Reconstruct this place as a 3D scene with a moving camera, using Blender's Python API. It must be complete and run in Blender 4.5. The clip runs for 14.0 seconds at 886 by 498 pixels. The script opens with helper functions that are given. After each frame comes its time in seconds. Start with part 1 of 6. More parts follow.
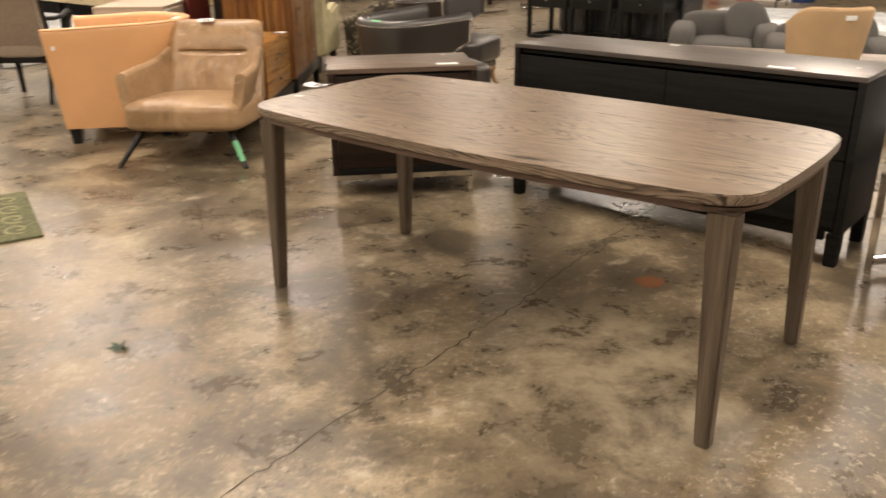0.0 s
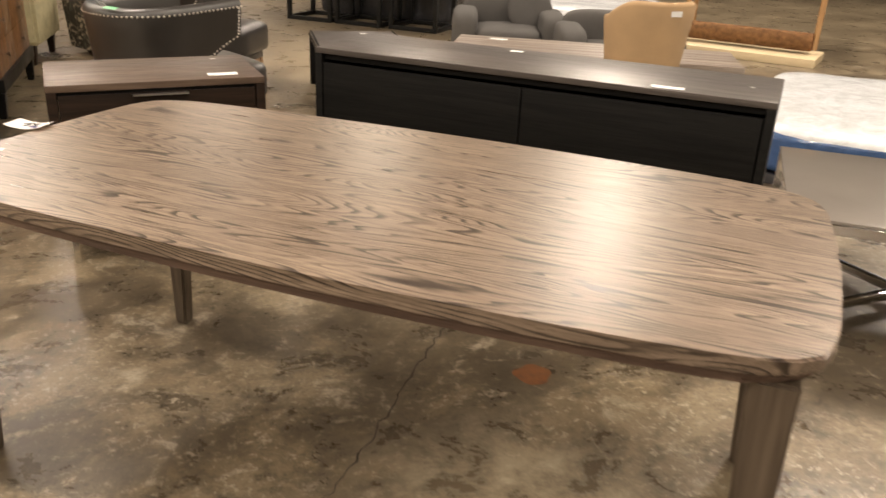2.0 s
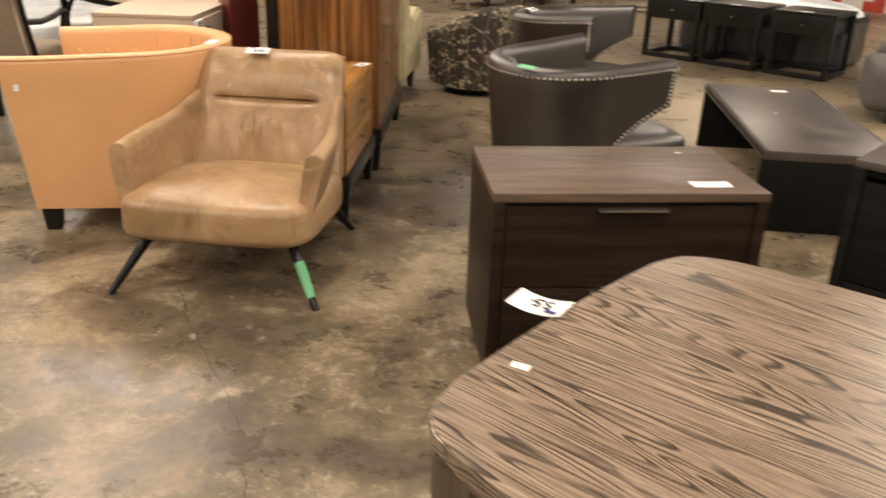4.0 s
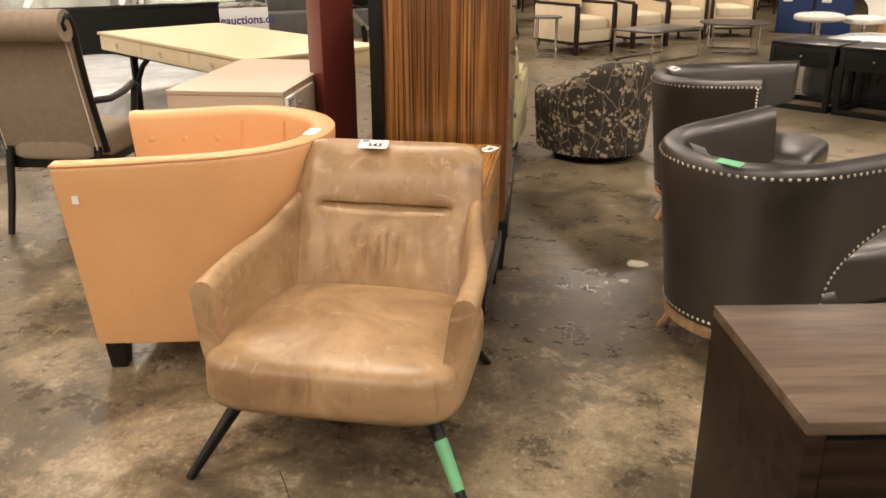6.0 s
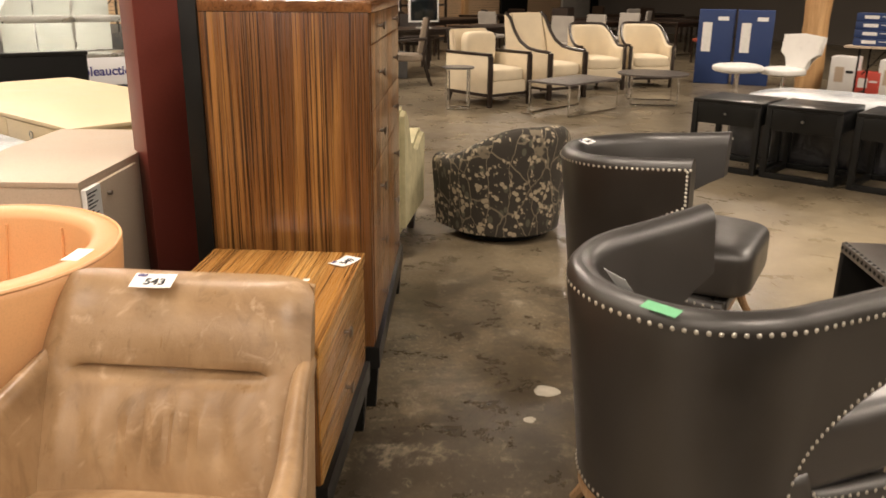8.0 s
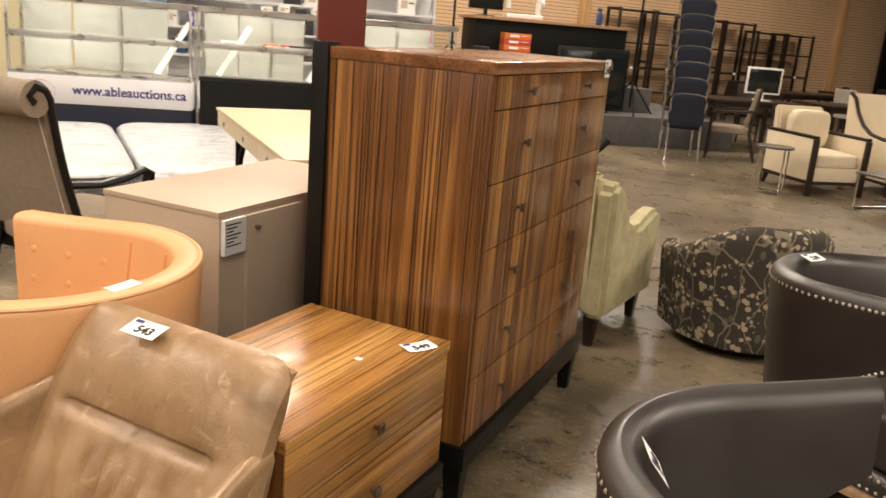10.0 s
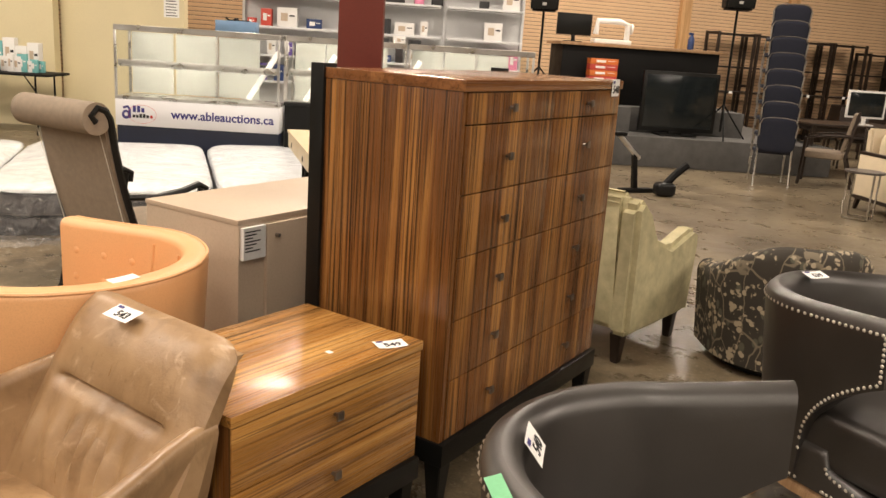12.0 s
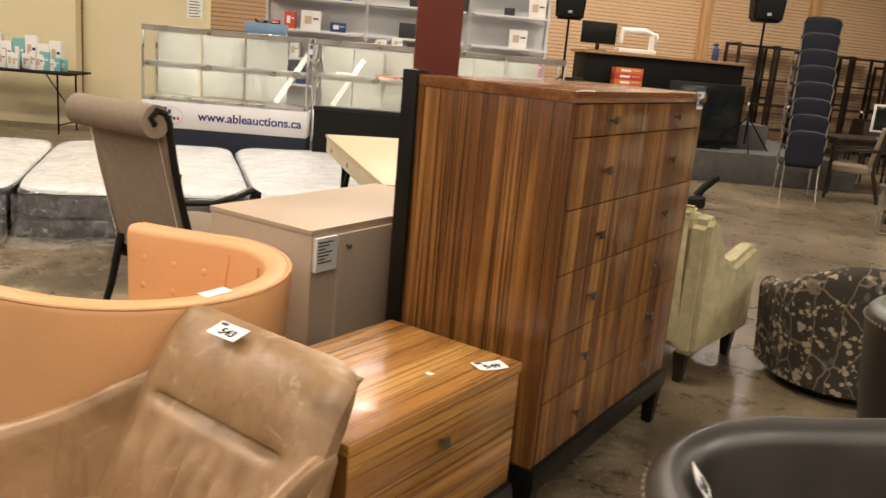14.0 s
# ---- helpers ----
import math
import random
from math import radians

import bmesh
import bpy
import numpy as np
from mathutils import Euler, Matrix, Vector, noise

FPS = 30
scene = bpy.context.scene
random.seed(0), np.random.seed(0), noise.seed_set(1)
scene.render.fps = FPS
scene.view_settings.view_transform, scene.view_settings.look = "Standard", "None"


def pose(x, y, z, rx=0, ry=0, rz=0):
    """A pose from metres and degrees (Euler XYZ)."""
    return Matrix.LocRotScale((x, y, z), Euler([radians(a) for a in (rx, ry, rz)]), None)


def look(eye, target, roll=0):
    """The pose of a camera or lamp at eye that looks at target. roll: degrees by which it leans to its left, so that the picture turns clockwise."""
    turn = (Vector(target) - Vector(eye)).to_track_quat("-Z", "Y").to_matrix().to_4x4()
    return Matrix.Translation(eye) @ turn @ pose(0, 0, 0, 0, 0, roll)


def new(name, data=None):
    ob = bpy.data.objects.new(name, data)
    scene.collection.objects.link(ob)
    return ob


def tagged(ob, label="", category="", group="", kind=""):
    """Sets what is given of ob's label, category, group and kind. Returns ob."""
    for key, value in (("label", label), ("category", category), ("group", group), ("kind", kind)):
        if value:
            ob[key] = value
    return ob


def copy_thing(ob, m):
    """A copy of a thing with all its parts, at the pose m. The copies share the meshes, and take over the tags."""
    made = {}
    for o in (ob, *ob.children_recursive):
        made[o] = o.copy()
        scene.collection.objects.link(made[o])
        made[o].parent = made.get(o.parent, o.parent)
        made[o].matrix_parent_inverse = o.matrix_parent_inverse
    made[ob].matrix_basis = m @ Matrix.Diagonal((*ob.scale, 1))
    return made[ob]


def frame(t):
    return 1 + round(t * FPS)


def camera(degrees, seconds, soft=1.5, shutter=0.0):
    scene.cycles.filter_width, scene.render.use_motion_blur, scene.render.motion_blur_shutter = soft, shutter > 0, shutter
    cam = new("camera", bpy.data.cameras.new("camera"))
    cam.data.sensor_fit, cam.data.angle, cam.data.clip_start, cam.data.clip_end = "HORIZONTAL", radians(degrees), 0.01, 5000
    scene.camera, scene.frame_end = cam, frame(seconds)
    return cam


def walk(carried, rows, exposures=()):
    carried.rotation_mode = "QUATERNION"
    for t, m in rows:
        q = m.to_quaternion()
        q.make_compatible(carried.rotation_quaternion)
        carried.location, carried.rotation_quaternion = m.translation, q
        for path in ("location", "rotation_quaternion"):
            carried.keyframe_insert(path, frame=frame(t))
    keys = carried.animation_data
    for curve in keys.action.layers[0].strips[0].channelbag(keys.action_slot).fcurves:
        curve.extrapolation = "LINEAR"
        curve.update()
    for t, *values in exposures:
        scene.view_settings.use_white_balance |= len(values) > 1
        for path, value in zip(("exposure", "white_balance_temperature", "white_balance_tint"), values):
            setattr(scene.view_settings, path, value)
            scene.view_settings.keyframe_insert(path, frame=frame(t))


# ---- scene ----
cam = camera(56.5, 14.0, shutter=0.35)
PATH = [
    (0, (0.248, 0.004, 1.412), (0.108, 1.857, 0.674), -0.6),
    (0.5, (0.217, 0.323, 1.405), (0.322, 2.168, 0.64), -1.0),
    (1, (0.155, 0.551, 1.396), (0.492, 2.353, 0.595), 1.0),
    (1.5, (0.104, 0.821, 1.389), (0.584, 2.591, 0.592), 2.6),
    (2, (0.034, 1.101, 1.388), (0.478, 2.885, 0.6), 2.6),
    (2.5, (-0.022, 1.345, 1.397), (0.216, 3.165, 0.603), 2.5),
    (3, (-0.189, 1.572, 1.417), (-0.061, 3.403, 0.622), 2.4),
    (3.5, (-0.418, 1.838, 1.441), (-0.383, 3.676, 0.654), 2.0),
    (4, (-0.589, 2.136, 1.437), (-0.773, 3.968, 0.656), 1.9),
    (4.2, (-0.649, 2.24, 1.447), (-0.909, 4.061, 0.663), 2.0),
    (6.3, (-1.076, 3.106, 1.472), (-1.41, 4.958, 0.794), -0.3),
    (6.5, (-1.079, 3.193, 1.477), (-1.399, 5.053, 0.816), -0.9),
    (7, (-1.123, 3.424, 1.463), (-1.306, 5.305, 0.806), -1.7),
    (7.5, (-1.094, 3.667, 1.465), (-1.16, 5.557, 0.813), -0.5),
    (8, (-0.946, 3.918, 1.476), (-1.112, 5.815, 0.865), 0.6),
    (8.5, (-0.828, 4.154, 1.491), (-1.1, 6.053, 0.927), 0.4),
    (9, (-0.736, 4.372, 1.508), (-1.149, 6.251, 0.963), 2.7),
    (9.2, (-0.67, 4.439, 1.504), (-1.222, 6.283, 0.962), 3.7),
    (11.3, (-0.03, 4.526, 1.526), (-1.162, 6.104, 1.047), 3.7),
    (11.5, (0.001, 4.547, 1.524), (-1.149, 6.111, 1.044), 3.9),
    (12, (0.045, 4.572, 1.52), (-1.12, 6.125, 1.04), 3.9),
    (12.5, (0.055, 4.576, 1.523), (-1.117, 6.128, 1.054), 4.0),
    (13, (0.036, 4.586, 1.526), (-1.137, 6.14, 1.07), 4.5),
    (13.5, (-0.054, 4.555, 1.512), (-1.218, 6.116, 1.057), 5.1),
    (14, (-0.264, 4.479, 1.504), (-1.431, 6.035, 1.036), 5.0),
]
walk(cam, [(t, look(eye, target, roll)) for t, eye, target, roll in PATH],
     exposures=[(0.0, 0.0), (12.8, 0.0), (14.0, -0.22)])

# ---------------------------------------------------------------- world and light
world = bpy.data.worlds.new("hall_air")
scene.world = world
world.use_nodes = True
world.node_tree.nodes["Background"].inputs[0].default_value = (0.9, 0.85, 0.78, 1)
world.node_tree.nodes["Background"].inputs[1].default_value = 0.02
LAMP_WATTS = 226.0
LAMP_COLOUR = (1.0, 0.845, 0.695)
CEILING = 5.4


# ---------------------------------------------------------------- mesh helpers
def finish(bm, angle=38):
    """Smooth faces, with the sharp edges marked."""
    bmesh.ops.recalc_face_normals(bm, faces=bm.faces)
    for f in bm.faces:
        f.smooth = True
    limit = radians(angle)
    for e in bm.edges:
        if len(e.link_faces) == 2 and e.calc_face_angle(0) > limit:
            e.smooth = False


def part(name, bm, material, parent=None, label="", matrix=None):
    finish(bm)
    me = bpy.data.meshes.new(name)
    bm.to_mesh(me)
    bm.free()
    me.materials.append(material)
    ob = new(name, me)
    if parent is not None:
        ob.parent = parent
    if matrix is not None:
        ob.matrix_basis = matrix
    if label:
        ob["label"] = label
    return ob


def share(ob, m, parent=None):
    """Another object on the same mesh."""
    o = new(ob.name.split(".")[0], ob.data)
    o.parent = parent if parent is not None else ob.parent
    o.matrix_basis = m
    return o


def thing(name, m, label, category, group=""):
    ob = new(name)
    ob.empty_display_size = 0.1
    ob.matrix_basis = m
    return tagged(ob, label, category, group)


def box(x0, y0, z0, x1, y1, z1, bevel=0.004, seg=2, bm=None):
    own = bmesh.new()
    c = ((x0 + x1) / 2, (y0 + y1) / 2, (z0 + z1) / 2)
    bmesh.ops.create_cube(own, size=1, matrix=Matrix.Translation(c) @ Matrix.Diagonal((abs(x1 - x0), abs(y1 - y0), abs(z1 - z0), 1)))
    if bevel:
        bmesh.ops.bevel(own, geom=own.edges[:], offset=min(bevel, 0.45 * min(abs(x1 - x0), abs(y1 - y0), abs(z1 - z0))), segments=seg, profile=0.6, affect="EDGES")
    return merge(bm, own)


def merge(bm, own, m=None):
    if m is not None:
        bmesh.ops.transform(own, matrix=m, verts=own.verts)
    if bm is None:
        return own
    me = bpy.data.meshes.new("tmp")
    own.to_mesh(me)
    own.free()
    bm.from_mesh(me)
    bpy.data.meshes.remove(me)
    return bm


def puff(x0, y0, z0, x1, y1, z1, e=5.0, n=14, crown=0.0):
    """A stuffed cushion: a cube pulled to a rounded superellipsoid, its top crowned."""
    bm = bmesh.new()
    bmesh.ops.create_cube(bm, size=2)
    bmesh.ops.subdivide_edges(bm, edges=bm.edges[:], cuts=n, use_grid_fill=True)
    c = Vector(((x0 + x1) / 2, (y0 + y1) / 2, (z0 + z1) / 2))
    h = Vector(((x1 - x0) / 2, (y1 - y0) / 2, (z1 - z0) / 2))
    for v in bm.verts:
        p = v.co
        r = (abs(p.x) ** e + abs(p.y) ** e + abs(p.z) ** e) ** (1 / e)
        q = p / r
        lift = crown * (1 - q.x * q.x) * (1 - q.y * q.y) if q.z > 0 else 0
        v.co = Vector((c.x + q.x * h.x, c.y + q.y * h.y, c.z + q.z * h.z + lift))
    return bm


def tube(points, r, seg=8, bm=None, closed=False, r_end=None, caps=True):
    """A round bar along points; it may taper to r_end."""
    own = bmesh.new()
    pts = [Vector(p) for p in points]
    rings = []
    n = len(pts)
    side = None
    for i, p in enumerate(pts):
        a = pts[i - 1] if (i or closed) else p
        b = pts[(i + 1) % n] if (i < n - 1 or closed) else p
        d = (b - a).normalized()
        if side is None:
            side = d.cross(Vector((0, 0, 1)))
            if side.length < 1e-3:
                side = Vector((1, 0, 0))
        side = (side - d * side.dot(d)).normalized()
        up = side.cross(d)
        rr = r if r_end is None else r + (r_end - r) * i / (n - 1)
        rings.append([own.verts.new(p + (side * math.cos(2 * math.pi * k / seg) + up * math.sin(2 * math.pi * k / seg)) * rr) for k in range(seg)])
    for i in range(n if closed else n - 1):
        a, b = rings[i], rings[(i + 1) % n]
        for k in range(seg):
            own.faces.new((a[k], a[(k + 1) % seg], b[(k + 1) % seg], b[k]))
    if caps and not closed:
        own.faces.new(rings[0])
        own.faces.new(rings[-1])
    return merge(bm, own)


def bar(a, b, w0, w1=None, d0=None, d1=None, bm=None, bevel=0.003):
    """A square leg from a (bottom) to b (top); widths at each end along x and y."""
    w1 = w0 if w1 is None else w1
    d0 = w0 if d0 is None else d0
    d1 = w1 if d1 is None else d1
    own = bmesh.new()
    lo = [own.verts.new((a[0] + sx * w0 / 2, a[1] + sy * d0 / 2, a[2])) for sx, sy in ((-1, -1), (1, -1), (1, 1), (-1, 1))]
    hi = [own.verts.new((b[0] + sx * w1 / 2, b[1] + sy * d1 / 2, b[2])) for sx, sy in ((-1, -1), (1, -1), (1, 1), (-1, 1))]
    own.faces.new(lo[::-1])
    own.faces.new(hi)
    for k in range(4):
        own.faces.new((lo[k], lo[(k + 1) % 4], hi[(k + 1) % 4], hi[k]))
    if bevel:
        bmesh.ops.bevel(own, geom=own.edges[:], offset=bevel, segments=2, affect="EDGES")
    return merge(bm, own)


def prism(outline, z0, z1, bevel=0.0, seg=2):
    """An upright prism over a plan outline."""
    bm = bmesh.new()
    lo = [bm.verts.new((x, y, z0)) for x, y in outline]
    hi = [bm.verts.new((x, y, z1)) for x, y in outline]
    bm.faces.new(lo[::-1])
    bm.faces.new(hi)
    n = len(outline)
    for k in range(n):
        bm.faces.new((lo[k], lo[(k + 1) % n], hi[(k + 1) % n], hi[k]))
    if bevel:
        rim = [e for e in bm.edges if abs(e.verts[0].co.z - e.verts[1].co.z) < 1e-6]
        bmesh.ops.bevel(bm, geom=rim, offset=bevel, segments=seg, affect="EDGES")
    return bm


def slab_profile(profile, y0, y1, bevel=0.0):
    """A profile in x and z carried along y."""
    bm = bmesh.new()
    a = [bm.verts.new((x, y0, z)) for x, z in profile]
    b = [bm.verts.new((x, y1, z)) for x, z in profile]
    bm.faces.new(a)
    bm.faces.new(b[::-1])
    n = len(profile)
    for k in range(n):
        bm.faces.new((a[k], b[k], b[(k + 1) % n], a[(k + 1) % n]))
    bmesh.ops.recalc_face_normals(bm, faces=bm.faces)
    if bevel:
        bmesh.ops.bevel(bm, geom=bm.edges[:], offset=bevel, segments=2, affect="EDGES")
    return bm


def shell(path, zb, zt, thick, flare=0.0, n=64, rows=8, rim=None):
    """An upholstered wall that follows a plan path: path(u) gives x, y and the outward normal; zb and zt its lower and upper edge."""
    bm = bmesh.new()
    rings = []
    r = thick / 2 if rim is None else rim
    ref = zb(0.5)
    for i in range(n + 1):
        u = i / n
        x, y, nx, ny = path(u)
        b, t = zb(u), zt(u)
        sec = []
        for k in range(rows + 1):
            sec.append((0.0, b + (t - r - b) * k / rows))
        for k in range(1, 4):
            a = math.pi / 2 * k / 3
            sec.append((-r + r * math.cos(a), t - r + r * math.sin(a)))
        for k in range(3):
            a = math.pi / 2 * (1 + k / 3)
            sec.append((-thick + r + r * math.cos(a) - (1e-4 if k == 0 else 0), t - r + r * math.sin(a)))
        for k in range(rows + 1):
            sec.append((-thick, t - r + (b - t + r) * k / rows))
        ring = []
        for d, z in sec:
            out = d + flare * (z - ref) / 0.8
            ring.append(bm.verts.new((x + nx * out, y + ny * out, z)))
        rings.append(ring)
    m = len(rings[0])
    for i in range(n):
        for k in range(m):
            bm.faces.new((rings[i][k], rings[i + 1][k], rings[i + 1][(k + 1) % m], rings[i][(k + 1) % m]))
    bm.faces.new(rings[0])
    bm.faces.new(rings[-1][::-1])
    return bm


def horseshoe(radius, reach, toe=0.0):
    """Plan path of a tub chair that faces +x: straight arms and a round back."""
    arc = math.pi * radius
    total = arc + 2 * reach

    def path(u):
        s = u * total
        if s < reach:
            return reach - s, -radius - toe * (reach - s), 0.0, -1.0
        if s > total - reach:
            return s - (total - reach), radius + toe * (s - total + reach), 0.0, 1.0
        a = -math.pi / 2 - math.pi * (s - reach) / arc
        return radius * math.cos(a), radius * math.sin(a), math.cos(a), math.sin(a)
    return path


def lathe(profile, seg=24, bm=None, at=(0, 0)):
    own = bmesh.new()
    rings = []
    for r, z in profile:
        rings.append([own.verts.new((at[0] + r * math.cos(2 * math.pi * k / seg), at[1] + r * math.sin(2 * math.pi * k / seg), z)) for k in range(seg)])
    for a, b in zip(rings, rings[1:]):
        for k in range(seg):
            own.faces.new((a[k], a[(k + 1) % seg], b[(k + 1) % seg], b[k]))
    own.faces.new(rings[0][::-1])
    own.faces.new(rings[-1])
    return merge(bm, own)


def studs(points, r=0.006, bm=None):
    """Domed nail heads: points as (place, outward direction)."""
    own = bmesh.new() if bm is None else bm
    for p, d in points:
        d = Vector(d).normalized()
        s = d.orthogonal().normalized()
        t = d.cross(s)
        p = Vector(p)
        rim = [own.verts.new(p + (s * math.cos(k * math.pi / 3) + t * math.sin(k * math.pi / 3)) * r) for k in range(6)]
        top = own.verts.new(p + d * r * 0.7)
        for k in range(6):
            own.faces.new((rim[k], rim[(k + 1) % 6], top))
    return own


def smooth(a, b, x):
    x = min(1, max(0, (x - a) / (b - a)))
    return x * x * (3 - 2 * x)


# ---------------------------------------------------------------- materials
def nodes_of(name):
    m = bpy.data.materials.new(name)
    m.use_nodes = True
    nt = m.node_tree
    return m, nt, nt.nodes["Principled BSDF"]


def add(nt, kind, **inputs):
    n = nt.nodes.new(kind)
    for k, v in inputs.items():
        n.inputs[k.replace("_", " ")].default_value = v
    return n


def ramp(nt, source, stops):
    r = nt.nodes.new("ShaderNodeValToRGB")
    while len(r.color_ramp.elements) < len(stops):
        r.color_ramp.elements.new(0.5)
    for e, (p, c) in zip(r.color_ramp.elements, stops):
        e.position = p
        e.color = (*c, 1) if len(c) == 3 else c
    nt.links.new(source, r.inputs[0])
    return r.outputs[0]


def mapped(nt, scale=(1, 1, 1), turn=(0, 0, 0), world_space=False):
    if world_space:
        src = nt.nodes.new("ShaderNodeNewGeometry").outputs["Position"]
    else:
        src = nt.nodes.new("ShaderNodeTexCoord").outputs["Object"]
    mp = nt.nodes.new("ShaderNodeMapping")
    mp.inputs["Scale"].default_value = scale
    mp.inputs["Rotation"].default_value = [radians(a) for a in turn]
    nt.links.new(src, mp.inputs[0])
    return mp.outputs[0]


def noise_tex(nt, vec, scale, detail=4.0, rough=0.55, distortion=0.0):
    n = nt.nodes.new("ShaderNodeTexNoise")
    n.inputs["Scale"].default_value = scale
    n.inputs["Detail"].default_value = detail
    n.inputs["Roughness"].default_value = rough
    n.inputs["Distortion"].default_value = distortion
    nt.links.new(vec, n.inputs["Vector"])
    return n.outputs["Fac"]


def mix(nt, a, b, fac, mode="MIX"):
    n = nt.nodes.new("ShaderNodeMix")
    n.data_type = "RGBA"
    n.blend_type = mode
    for sock, v in ((n.inputs["Factor"], fac), (n.inputs["A"], a), (n.inputs["B"], b)):
        if isinstance(v, bpy.types.NodeSocket):
            nt.links.new(v, sock)
        elif isinstance(v, (int, float)):
            sock.default_value = v
        else:
            sock.default_value = (*v, 1)
    return n.outputs["Result"]


def bump(nt, bsdf, height, strength=0.2, distance=0.002):
    b = nt.nodes.new("ShaderNodeBump")
    b.inputs["Strength"].default_value = strength
    b.inputs["Distance"].default_value = distance
    nt.links.new(height, b.inputs["Height"])
    nt.links.new(b.outputs[0], bsdf.inputs["Normal"])


def plain(name, colour, rough=0.5, metal=0.0, vary=0.12, scale=6.0, grain=120.0, relief=0.15, coat=0.0, spec=0.5):
    """Paint, cloth, leather or metal: a base colour that varies at two scales, with fine relief."""
    m, nt, p = nodes_of(name)
    vec = mapped(nt)
    big = noise_tex(nt, vec, scale, 5)
    fine = noise_tex(nt, vec, grain, 3)
    lo = tuple(c * (1 - vary) for c in colour)
    hi = tuple(min(1, c * (1 + vary)) for c in colour)
    col = mix(nt, lo, hi, ramp(nt, big, ((0.3, (0, 0, 0)), (0.7, (1, 1, 1)))))
    col = mix(nt, col, tuple(c * 0.8 for c in colour), ramp(nt, fine, ((0.45, (0, 0, 0)), (0.8, (0.5, 0.5, 0.5)))))
    nt.links.new(col, p.inputs["Base Color"])
    rr = ramp(nt, big, ((0.25, (max(0.02, rough - 0.08),) * 3), (0.75, (min(1, rough + 0.1),) * 3)))
    nt.links.new(rr, p.inputs["Roughness"])
    p.inputs["Metallic"].default_value = metal
    p.inputs["Specular IOR Level"].default_value = spec
    p.inputs["Coat Weight"].default_value = coat
    p.inputs["Coat Roughness"].default_value = 0.28
    if relief:
        bump(nt, p, fine, relief, 0.0015)
    return m


def wood(name, dark, mid, light, axis="x", stripe=30.0, along=1.2, rough=0.4, pore=0.35, contrast=(0.36, 0.5, 0.66), coat=0.0, wobble=0.6, spec=0.5):
    """Grain drawn out along one axis of the thing."""
    m, nt, p = nodes_of(name)
    sc = [stripe] * 3
    sc["xyz".index(axis)] = along
    vec = mapped(nt, sc)
    broad = mapped(nt, [s * 0.22 for s in sc])
    band = noise_tex(nt, vec, 1.0, 4, 0.6, wobble)
    wide = noise_tex(nt, broad, 1.0, 3, 0.5, 0.4)
    fine_sc = [stripe * 9] * 3
    fine_sc["xyz".index(axis)] = along * 5
    fine = noise_tex(nt, mapped(nt, fine_sc), 1.0, 3, 0.6)
    col = ramp(nt, band, ((contrast[0], dark), (contrast[1], mid), (contrast[2], light)))
    col = mix(nt, col, mix(nt, dark, light, wide), 0.35)
    col = mix(nt, col, tuple(c * 0.35 for c in dark), ramp(nt, fine, ((0.5, (0, 0, 0)), (0.72, (pore, pore, pore)))))
    nt.links.new(col, p.inputs["Base Color"])
    nt.links.new(ramp(nt, fine, ((0.3, (rough - 0.06,) * 3), (0.8, (rough + 0.15,) * 3))), p.inputs["Roughness"])
    p.inputs["Coat Weight"].default_value = coat
    p.inputs["Specular IOR Level"].default_value = spec
    p.inputs["Coat Roughness"].default_value = 0.15
    bump(nt, p, fine, 0.25, 0.0012)
    return m


def zebrano(name, dark, mid, light, axis="z", broad=15.0, lines=62.0, rough=0.25, coat=0.3, ink=0.9):
    """Zebrano veneer: broad amber and brown bands, thin near-black stripes and fine pores along one axis."""
    m, nt, p = nodes_of(name)

    def drawn(across, along, wob, detail=3):
        sc = [across] * 3
        sc["xyz".index(axis)] = along
        return noise_tex(nt, mapped(nt, sc), 1.0, detail, 0.55, wob)
    band = drawn(broad, 0.55, 0.7)
    line = drawn(lines, 0.8, 0.9, 4)
    hair = drawn(lines * 5, 5.0, 0.2)
    tint = drawn(3.0, 0.6, 0.3, 2)
    col = ramp(nt, band, ((0.34, tuple(c * 0.75 for c in mid)), (0.48, mid), (0.64, light)))
    col = mix(nt, col, tuple(c * 0.72 for c in mid), ramp(nt, tint, ((0.40, (0.35, 0.35, 0.35)), (0.60, (0, 0, 0)))))
    col = mix(nt, col, dark, ramp(nt, line, ((0.38, (ink,) * 3), (0.45, (ink * 0.5,) * 3), (0.50, (0, 0, 0)))))
    col = mix(nt, col, tuple(c * 0.5 for c in dark), ramp(nt, hair, ((0.52, (0, 0, 0)), (0.72, (0.4, 0.4, 0.4)))))
    nt.links.new(col, p.inputs["Base Color"])
    nt.links.new(ramp(nt, hair, ((0.3, (rough - 0.05,) * 3), (0.8, (rough + 0.12,) * 3))), p.inputs["Roughness"])
    p.inputs["Coat Weight"].default_value = coat
    p.inputs["Coat Roughness"].default_value = 0.12
    bump(nt, p, hair, 0.2, 0.001)
    return m


def math_node(nt, op, a, b=0.0):
    n = nt.nodes.new("ShaderNodeMath")
    n.operation = op
    for sock, v in zip(n.inputs, (a, b)):
        if isinstance(v, bpy.types.NodeSocket):
            nt.links.new(v, sock)
        else:
            sock.default_value = v
    return n.outputs[0]


